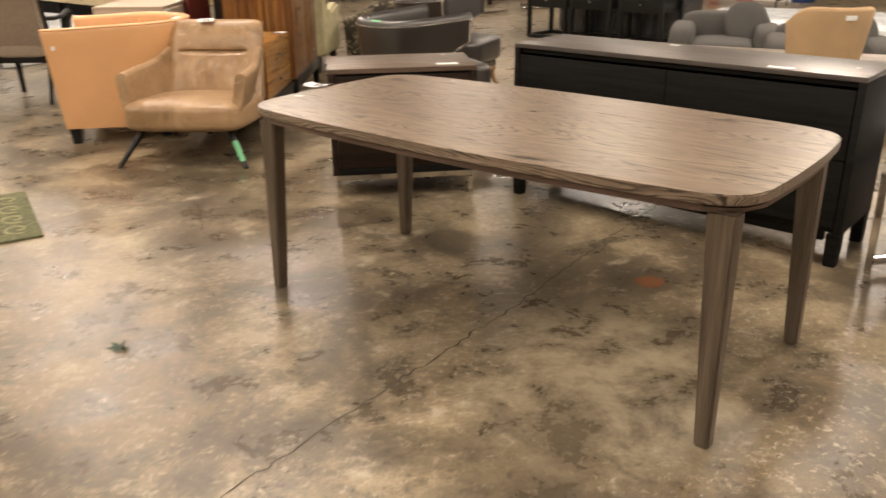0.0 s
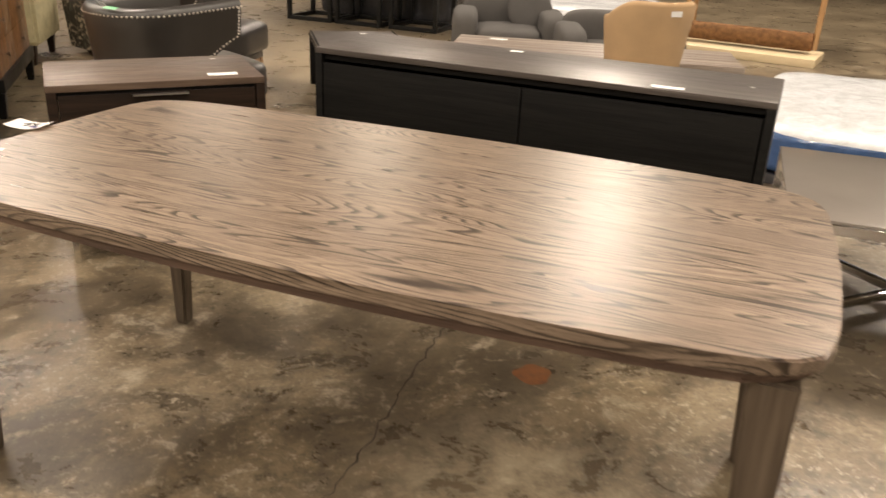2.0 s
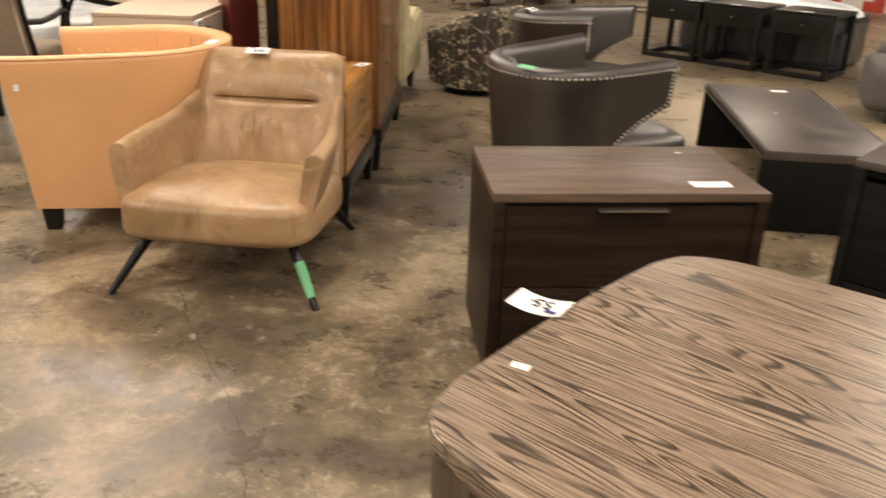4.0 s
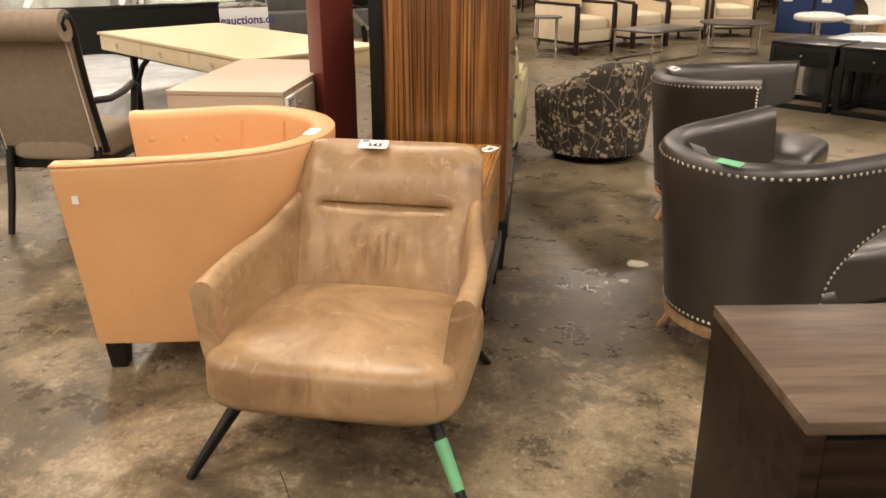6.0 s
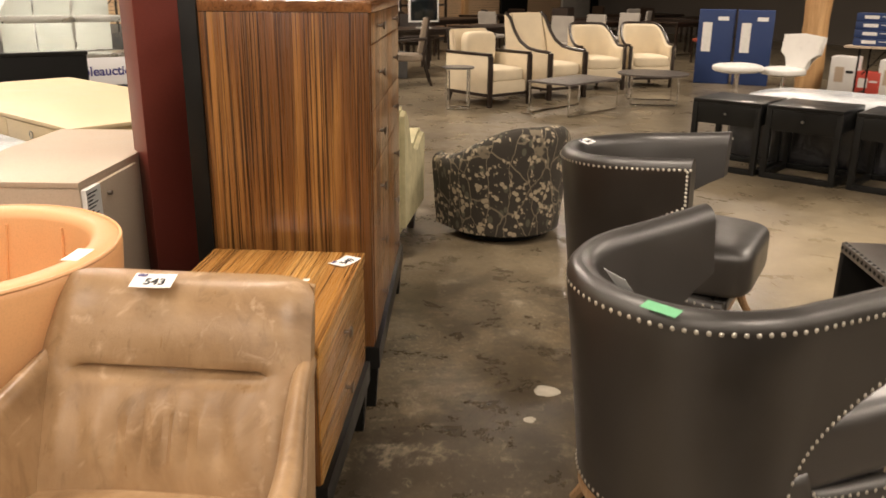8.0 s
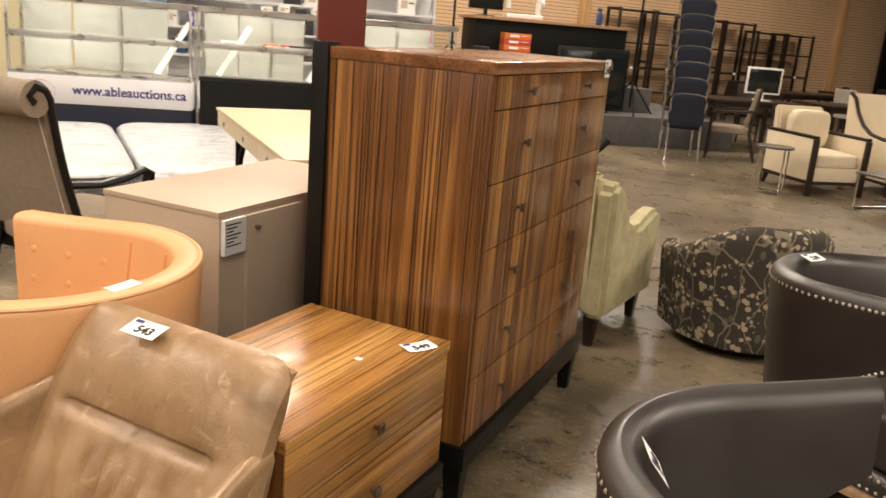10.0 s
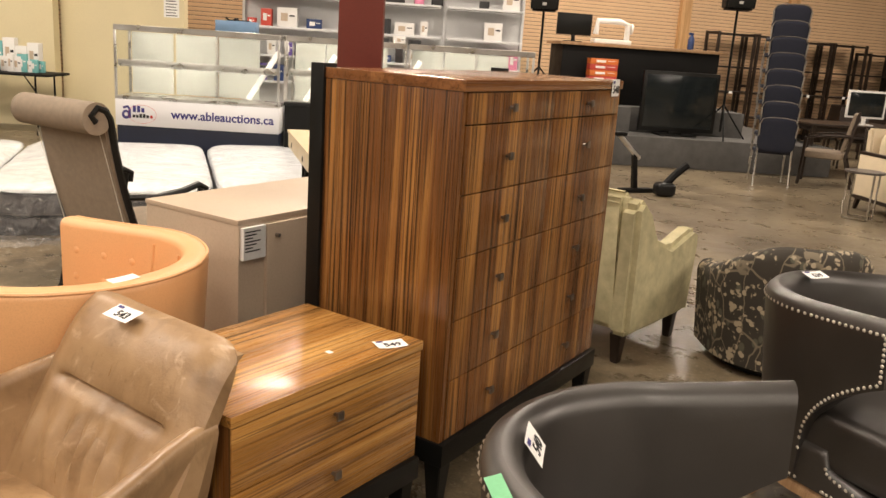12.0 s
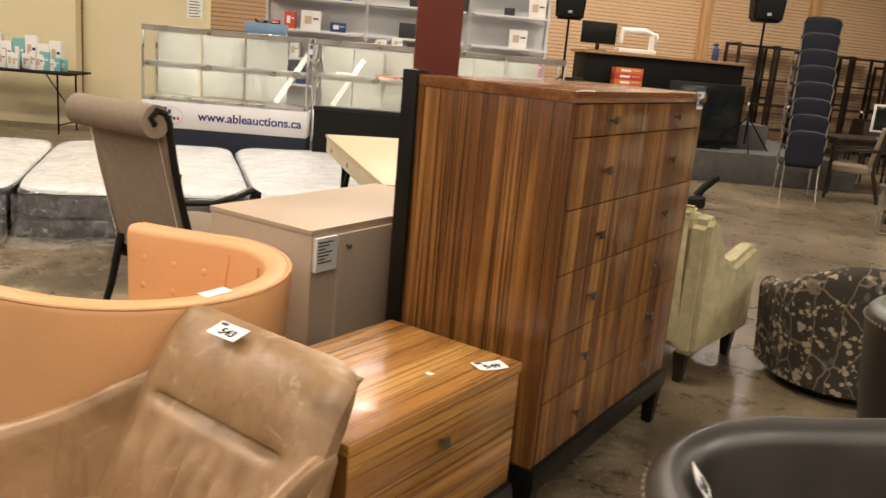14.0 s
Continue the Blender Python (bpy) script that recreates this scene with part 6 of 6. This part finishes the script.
# ---------------------------------------------------------------- cream armchairs and chrome tables
def club_chair(m, high, round_back, label):
    t = thing("armchair", m, label, "armchair", "cream show-wood armchairs")
    W, D = 0.76, 0.86
    top = 1.10 if high else 0.92
    if round_back:
        path = horseshoe(0.36, 0.34)
        tf = lambda u: 0.62 + (top - 0.62) * smooth(0.10, 0.36, min(u, 1 - u))
        part("shell", shell(path, lambda u: 0.16, tf, 0.09, 0.04, 48, 6), CREAM, t)
        part("top_rail", tube([(path(i / 48)[0] + path(i / 48)[2] * 0.0, path(i / 48)[1] + path(i / 48)[3] * 0.0, tf(i / 48) + 0.012) for i in range(49)], 0.022, 6), ESPRESSO, t, "dark espresso show-wood rail")
        for sy in (-1, 1):
            part("front_post", box(0.31, sy * 0.34 - 0.025, 0.0, 0.36, sy * 0.34 + 0.025, 0.62, 0.004), ESPRESSO, t)
    elif high:
        part("backrest", slab_profile([(-0.40, 0.16), (-0.54, top), (-0.46, top + 0.015), (-0.26, 0.42), (-0.26, 0.16)], -0.29, 0.29, 0.02), CREAM, t)
        edge = [(-0.53, top + 0.01), (-0.43, top - 0.05), (-0.33, 0.88), (-0.21, 0.75), (-0.05, 0.665), (0.15, 0.635), (0.39, 0.625)]
        for sy in (-1, 1):
            y0, y1 = sorted((sy * 0.295, sy * 0.365))
            part("wing_side", slab_profile([(-0.42, 0.16), (0.385, 0.16), (0.385, 0.60)] + [(x, z - 0.02) for x, z in edge[::-1]], y0, y1, 0.008), CREAM, t)
            part("wing_rail", tube([(x, sy * 0.335, z) for x, z in edge], 0.024, 8), ESPRESSO, t, "dark espresso rail sweeping down to the arm")
            part("front_post", box(0.386, y0, 0.0, 0.425, y1, 0.62, 0.004), ESPRESSO, t)
            part("lower_rail", box(-0.42, y0 - 0.002, 0.13, 0.38, y1 + 0.002, 0.1595, 0.003), ESPRESSO, t)
            part("back_leg", bar((-0.43, sy * 0.32, 0), (-0.39, sy * 0.32, 0.1295), 0.035, 0.05), ESPRESSO, t)
    else:
        part("backrest", slab_profile([(-0.40, 0.16), (-0.47, top), (-0.38, top + 0.01), (-0.26, 0.30), (-0.26, 0.16)], -0.31, 0.31, 0.02), CREAM, t)
        for sy in (-1, 1):
            y0, y1 = sorted((sy * 0.315, sy * 0.378))
            part("arm", box(-0.42, y0, 0.17, 0.38, y1, 0.63, 0.008), CREAM, t)
            part("arm_cap", box(-0.43, y0 - 0.004, 0.6305, 0.40, y1 + 0.004, 0.665, 0.004), ESPRESSO, t, "dark espresso arm cap")
            part("front_post", box(0.381, y0, 0.0, 0.42, y1, 0.63, 0.004), ESPRESSO, t)
            part("lower_rail", box(-0.42, y0 - 0.002, 0.13, 0.38, y1 + 0.002, 0.1695, 0.003), ESPRESSO, t)
            part("back_edge", tube([(-0.43, sy * 0.312, 0.55), (-0.475, sy * 0.312, top)], 0.018, 6), ESPRESSO, t)
            part("back_leg", bar((-0.43, sy * 0.32, 0), (-0.39, sy * 0.32, 0.1295), 0.035, 0.05), ESPRESSO, t)
        part("back_pillow", puff(-0.30, -0.26, 0.46, -0.13, 0.26, 0.90, 5, 8), CREAM, t)
    part("seat_cushion", puff(-0.26, -0.30, 0.30, 0.38, 0.30, 0.47, 7, 8, 0.02), CREAM, t)
    part("seat_box", box(-0.25, -0.30, 0.16, 0.375, 0.30, 0.315, 0.01), CREAM, t)
    part("front_rail", box(0.36, -0.31, 0.125, 0.385, 0.31, 0.159, 0.003), ESPRESSO, t)
    for sy in (-1, 1):
        if round_back:
            part("back_leg", bar((-0.26, sy * 0.24, 0), (-0.22, sy * 0.22, 0.162), 0.035, 0.05), ESPRESSO, t)
    return t


club_chair(pose(-1.33, 14.90, 0, 0, 0, -45), False, False, "cream square armchair with dark wooden arm rails")
club_chair(pose(-0.55, 15.72, 0, 0, 0, -48), True, False, "cream high-back armchair with dark wooden arm rails")
club_chair(pose(0.16, 16.78, 0, 0, 0, -66), False, True, "cream barrel armchair with dark wooden rim")
club_chair(pose(0.98, 17.30, 0, 0, 0, -76), False, True, "cream barrel armchair with dark wooden rim")


def chrome_table(m, shape, w, d, h, label):
    t = thing("coffee_table" if w > 0.5 else "side_table", m, label, "table")
    if shape == "round":
        part("tabletop", lathe([(w / 2 - 0.004, h - 0.022), (w / 2, h - 0.018), (w / 2, h - 0.004), (w / 2 - 0.004, h)], 40), EBONY_SHEEN, t)
        angles = [0.4 + k * math.pi / 2 for k in range(4)]
        pts = [(0.45 * w * math.cos(a), 0.45 * w * math.sin(a)) for a in angles]
    else:
        part("tabletop", box(-w / 2, -d / 2, h - 0.022, w / 2, d / 2, h, 0.002), EBONY_SHEEN, t)
        pts = [(-w * 0.48, -d * 0.46), (w * 0.48, -d * 0.46), (w * 0.48, d * 0.46), (-w * 0.48, d * 0.46)]
    for k in range(0, 4, 2):
        a, b = pts[k], pts[k + 1]
        part("leg_frame", tube([(a[0], a[1], h - 0.0225), (a[0], a[1], 0.03), (a[0] * 0.96, a[1] * 0.96, 0.012), (b[0] * 0.96, b[1] * 0.96, 0.012), (b[0], b[1], 0.03), (b[0], b[1], h - 0.0225)], 0.011, 8), CHROME, t, "bent chrome tube legs")
    return t


chrome_table(pose(-0.25, 14.25, 0, 0, 0, 52), "square", 1.1, 0.62, 0.39, "low black-topped coffee table with chrome legs")
chrome_table(pose(0.82, 15.15, 0, 0, 0, 20), "round", 0.92, 0.92, 0.40, "round dark coffee table with chrome legs")
chrome_table(pose(-1.68, 14.22, 0, 0, 0, 20), "round", 0.40, 0.40, 0.52, "small round side table with chrome legs")


# ---------------------------------------------------------------- black lacquer end tables
def end_table(m):
    t = thing("end_table", m, "black lacquer end table with one drawer and open base", "end table", "black end tables")
    W, D, H = 0.58, 0.56, 0.59
    part("top", box(0, 0, H - 0.03, W, D, H, 0.003), BLACK, t)
    for x in (0.0, W - 0.045):
        for y in (0.0, D - 0.045):
            part("leg", box(x, y, 0, x + 0.045, y + 0.045, H - 0.0305, 0.002), BLACK, t)
    d = part("drawer", box(0.046, 0.004, H - 0.20, W - 0.046, D - 0.01, H - 0.031, 0.002), BLACK, t)
    part("knob", lathe([(0.008, 0), (0.012, 0.01), (0.008, 0.02)], 10), STEEL, d, "", pose(W / 2, 0.002, H - 0.11, 90, 0, 0))
    for y in (0.0, D - 0.045):
        part("floor_rail", box(0.0455, y, 0.0, W - 0.0455, y + 0.045, 0.045, 0.002), BLACK, t)
    for x in (0.0, W - 0.045):
        part("side_rail", box(x, 0.0455, 0.0, x + 0.045, D - 0.0455, 0.045, 0.002), BLACK, t)
    return t


e0 = end_table(pose(0.535, 11.09, 0, 0, 0, -36))
copy_thing(e0, pose(1.045, 10.745, 0, 0, 0, -36))
copy_thing(e0, pose(1.60, 10.37, 0, 0, 0, -36))
lot_tag("", e0.matrix_basis @ pose(0.44, 0.05, 0.59), 0.1, 0.05, 0.001)
lot_tag("", pose(1.045, 10.745, 0, 0, 0, -36) @ pose(0.3, 0.05, 0.59), 0.1, 0.05, 0.001)
lot_tag("", pose(1.60, 10.37, 0, 0, 0, -36) @ pose(0.3, 0.05, 0.59), 0.1, 0.05, 0.001)
# bedding behind the end tables; its dark sides are shade put into colour
wrapped_mattress("bagged_bedding", pose(0.95, 11.62, 0, 0, 0, -36), 1.75, 0.75, 0.0, 0.60, WRAP_DARK, "clear plastic bags of white bedding with sides coloured as shaded", 5)

# ---------------------------------------------------------------- white lounge chair, blue cartons, post


def lounge_chair():
    t = thing("lounge_chair", pose(2.78, 16.15, 0, 0, 0, -150) @ Matrix.Scale(0.82, 4), "white moulded lounge chair with winged back", "chair")
    part("seat", puff(-0.30, -0.32, 0.36, 0.32, 0.32, 0.50, 4, 8, 0.02), WHITE_PLASTIC, t)
    outline = [(-0.22, 0.0), (0.22, 0.0), (0.25, 0.18), (0.42, 0.26), (0.44, 0.56), (0.0, 0.60), (-0.44, 0.56), (-0.42, 0.26), (-0.25, 0.18)]
    bm = prism(outline, -0.05, 0.05, 0.02)
    part("backrest", bm, WHITE_PLASTIC, t, "", pose(-0.30, 0, 0.47, 90, 0, 90) @ pose(0, 0, 0, -12, 0, 0))
    part("pedestal", lathe([(0.26, 0), (0.26, 0.015), (0.04, 0.03), (0.035, 0.36)], 24), CHROME, t)
    o = thing("footstool", pose(2.12, 16.05, 0, 0, 0, 20), "white moulded footstool on a chrome pedestal", "footstool")
    part("pad", puff(-0.34, -0.26, 0.33, 0.34, 0.26, 0.47, 3, 8), WHITE_PLASTIC, o)
    part("pedestal", lathe([(0.22, 0), (0.22, 0.015), (0.04, 0.03), (0.035, 0.335)], 24), CHROME, o)


lounge_chair()
for k, (x, y) in enumerate(((2.2, 17.95), (2.75, 17.75))):
    c = thing("tall_carton", pose(x, y, 0, 0, 0, -15), "tall navy printed carton with a white picture", "box", "tall navy cartons")
    part("body", box(-0.27, -0.22, 0, 0.27, 0.22, 1.14, 0.006), COLOURS[6], c)
    part("picture_panel", box(-0.20, -0.2215, 0.50, -0.06, -0.2203, 0.95, 0.0), WHITE_PLASTIC, c)
    part("print_bar", box(0.02, -0.2215, 0.98, 0.18, -0.2203, 1.04, 0), PAPER, c)
ac = thing("log_post", pose(3.55, 17.4, 0), "rough round timber post", "post")
bm = lathe([(0.19 + 0.012 * math.sin(k * 1.7), k * CEILING / 16) for k in range(17)], 18)
part("trunk", bm, PINE, ac)
folding_table(pose(3.35, 15.6, 0, 0, 0, -34), 1.85, 0.75, 0.76, GREIGE, "beige-topped folding table with black metal legs")
for k in range(4):
    carton(pose(3.75, 15.6, 0.76 + 0.105 * k, 0, 0, -34), 0.5, 0.3, 0.10, 6, "flat blue product box in a stack", "stacked blue boxes")
carton(pose(4.45, 15.15, 0.76, 0, 0, -34), 0.7, 0.3, 0.34, 5, "green and white product box on a folding table", "boxes on the beige table")
random.seed(31)
for k in range(7):
    kk = random.choice((0, 2, 1, 0, 6))
    carton(pose(3.9 + 0.28 * k, 16.9 - 0.17 * k, 0, 0, 0, -34 + random.uniform(-6, 6)), 0.36, 0.3, random.uniform(0.28, 0.6), kk, names[kk] + " product box stored under a table", "boxes under the table")

# ---------------------------------------------------------------- dark dining furniture beyond
random.seed(17)


def dark_chair(m, seat_mat, label):
    t = thing("dining_chair", m, label, "chair", "far dining chairs")
    part("seat", puff(-0.22, -0.22, 0.42, 0.22, 0.22, 0.50, 6, 5), seat_mat, t)
    part("backrest", slab_profile([(-0.20, 0.50), (-0.27, 0.95), (-0.23, 0.96), (-0.16, 0.50)], -0.22, 0.22, 0.012), seat_mat, t)
    for x in (-0.19, 0.19):
        for y in (-0.19, 0.19):
            part("leg", bar((x, y, 0), (x, y, 0.43), 0.03, 0.04), ESPRESSO, t)
    return t


GREY_SEAT = plain("pale_grey_cloth", (0.36, 0.33, 0.29), 0.85, vary=0.1)
RED_SEAT = plain("brick_red_cloth", (0.30, 0.055, 0.025), 0.7, vary=0.1)
dk = dark_chair(hall(12.2, 15.0, 0, 200), GREY_SEAT, "pale grey dining chair among dark tables")
db = dark_chair(hall(10.2, 16.6, 0, 250), ESPRESSO, "dark brown dining chair among dark tables")
dr = dark_chair(hall(15.9, 14.6, 0, 160), RED_SEAT, "brick red upholstered dining chair")
for (u, n, a) in ((13.4, 15.4, 190), (11.1, 14.7, 170), (14.8, 15.8, 200), (12.8, 17.6, 20), (16.5, 17.0, 120), (17.6, 18.4, 90)):
    copy_thing(dk, hall(u, n, 0, a))
for (u, n, a) in ((11.4, 18.0, 30), (13.2, 18.8, 160), (14.6, 19.2, 80), (15.8, 19.0, 200), (17.0, 20.0, 60), (12.3, 19.4, 300), (18.4, 20.4, 180), (10.6, 18.2, 100), (19.2, 19.0, 10)):
    copy_thing(db, hall(u, n, 0, a))
for (u, n, a) in ((16.5, 14.9, 200), (17.2, 14.4, 150)):
    copy_thing(dr, hall(u, n, 0, a))
for (u, n, a, L) in ((8.9, 15.4, 4, 1.6), (11.0, 15.6, 6, 2.0), (13.4, 16.2, 3, 2.2), (12.0, 18.6, 8, 2.0), (15.2, 17.6, -4, 2.2), (16.2, 15.6, 5, 1.9), (18.0, 16.8, 10, 2.2), (14.4, 20.0, 4, 2.0), (18.6, 19.2, 0, 2.2)):
    trestle_table(hall(u, n, 0, a), L, 0.95, 0.76, ESPRESSO, ESPRESSO, "dark espresso dining table in the far hall")
mo = thing("monitor", hall(9.85, 15.75, 0.76, -4), "white-framed monitor standing on a dark table", "monitor")
part("screen", box(-0.26, -0.004, 0.13, 0.26, -0.0005, 0.48, 0.001), SCREEN, mo)
part("bezel", box(-0.29, 0, 0.10, 0.29, 0.03, 0.51, 0.006), WHITE_PLASTIC, mo)
part("stand", box(-0.12, -0.08, 0, 0.12, 0.10, 0.015, 0.003), WHITE_PLASTIC, mo)
part("neck", box(-0.03, 0.005, 0.0155, 0.03, 0.028, 0.0995, 0.002), WHITE_PLASTIC, mo)
wa = thing("armchair", hall(8.72, 14.55, 0, 150), "dark wooden armchair with beige seat", "armchair")
part("seat", puff(-0.25, -0.26, 0.36, 0.27, 0.26, 0.47, 6, 6), TAUPE, wa)
part("backrest", slab_profile([(-0.24, 0.48), (-0.34, 0.98), (-0.28, 1.0), (-0.18, 0.48)], -0.24, 0.24, 0.015), TAUPE, wa)
for sy in (-1, 1):
    part("arm", tube([(-0.30, sy * 0.28, 0.70), (0.0, sy * 0.30, 0.68), (0.25, sy * 0.29, 0.64), (0.27, sy * 0.29, 0.0)], 0.022, 8), ESPRESSO, wa)
    part("back_leg", tube([(-0.38, sy * 0.26, 0), (-0.26, sy * 0.26, 0.4), (-0.34, sy * 0.26, 1.0)], 0.02, 8), ESPRESSO, wa)
for (x, w, z0, z1, mat, lab) in ((10.4, 1.5, 0.9, 2.3, BLACK_MATT, "large black display board against the far wall"), (14.2, 2.0, 1.1, 2.6, GREY_SEAT, "pale grey projection screen by the far wall"), (16.4, 2.4, 0.0, 2.0, BLACK_MATT, "black cabinet wall in the far corner")):
    b = thing("display_board", WALLX @ pose(x, -0.14, 0), lab, "board", "far boards")
    part("board", box(0, 0, 0, w, 0.08, z1, 0.004), mat, b)

# ---------------------------------------------------------------- marks on the floor
CRACK = plain("crack_dark", (0.035, 0.028, 0.020), 0.8, vary=0.2)
random.seed(3)


def crack(points, width, name="floor_crack"):
    pts = []
    for a, b in zip(points, points[1:]):
        for k in range(14):
            f = k / 14
            pts.append(Vector((a[0] + (b[0] - a[0]) * f, a[1] + (b[1] - a[1]) * f, 0)) + Vector((random.uniform(-1, 1), random.uniform(-1, 1), 0)) * 0.011)
    bm = bmesh.new()
    row = []
    for i, p in enumerate(pts):
        w = width * random.uniform(0.35, 1.2) / 2
        d = (pts[min(i + 1, len(pts) - 1)] - pts[max(0, i - 1)]).normalized()
        s = Vector((-d.y, d.x, 0)) * w
        row.append((bm.verts.new(p + s + Vector((0, 0, 0.0012))), bm.verts.new(p - s + Vector((0, 0, 0.0012)))))
    for a, b in zip(row, row[1:]):
        bm.faces.new((a[0], b[0], b[1], a[1]))
    tagged(part(name, bm, CRACK, None), "thin dark crack running across the concrete", "", "", "structure")


crack([(-0.75, 1.30), (-0.48, 1.745), (-0.18, 2.217), (0.08, 2.605), (0.33, 2.99), (0.55, 3.38), (0.78, 3.76), (1.3, 4.6)], 0.006)
crack([(-1.9, 4.9), (-1.35, 4.05), (-1.15, 3.55)], 0.003)


def blot(x, y, r, mat, label, z=0.0012):
    bm = bmesh.new()
    vs = []
    for k in range(28):
        a = 2 * math.pi * k / 28
        rr = r * (1 + 0.28 * noise.noise(Vector((x + math.cos(a) * 1.4, y + math.sin(a) * 1.4, r * 30))))
        vs.append(bm.verts.new((x + rr * math.cos(a), y + rr * math.sin(a), z)))
    bm.faces.new(vs)
    tagged(part("floor_stain", bm, mat, None), label, "", "", "structure")


CHALK = plain("pale_spill", (0.42, 0.38, 0.30), 0.6, vary=0.2, scale=20)
blot(0.873, 3.215, 0.058, RUST, "rusty brown stain on the concrete")
blot(-0.793, 6.773, 0.05, CHALK, "pale dried spill on the concrete")
blot(-0.86, 6.55, 0.022, CHALK, "pale dried spill on the concrete")
leaf = thing("dry_leaf", pose(-1.109, 2.531, 0.001, 0, 0, 30), "crumpled dark green leaf scrap on concrete", "leaf")
bm = bmesh.new()
for k in range(6):
    a = k * 1.05
    tip = Vector((0.05 * math.cos(a), 0.05 * math.sin(a), 0.012))
    q = [bm.verts.new(c) for c in ((0, 0, 0.002), (0.022 * math.cos(a + 0.5), 0.022 * math.sin(a + 0.5), 0.001), tip, (0.022 * math.cos(a - 0.5), 0.022 * math.sin(a - 0.5), 0.008))]
    bm.faces.new(q)
part("leaf", bm, plain("leaf_dark", (0.03, 0.05, 0.03), 0.7), leaf)
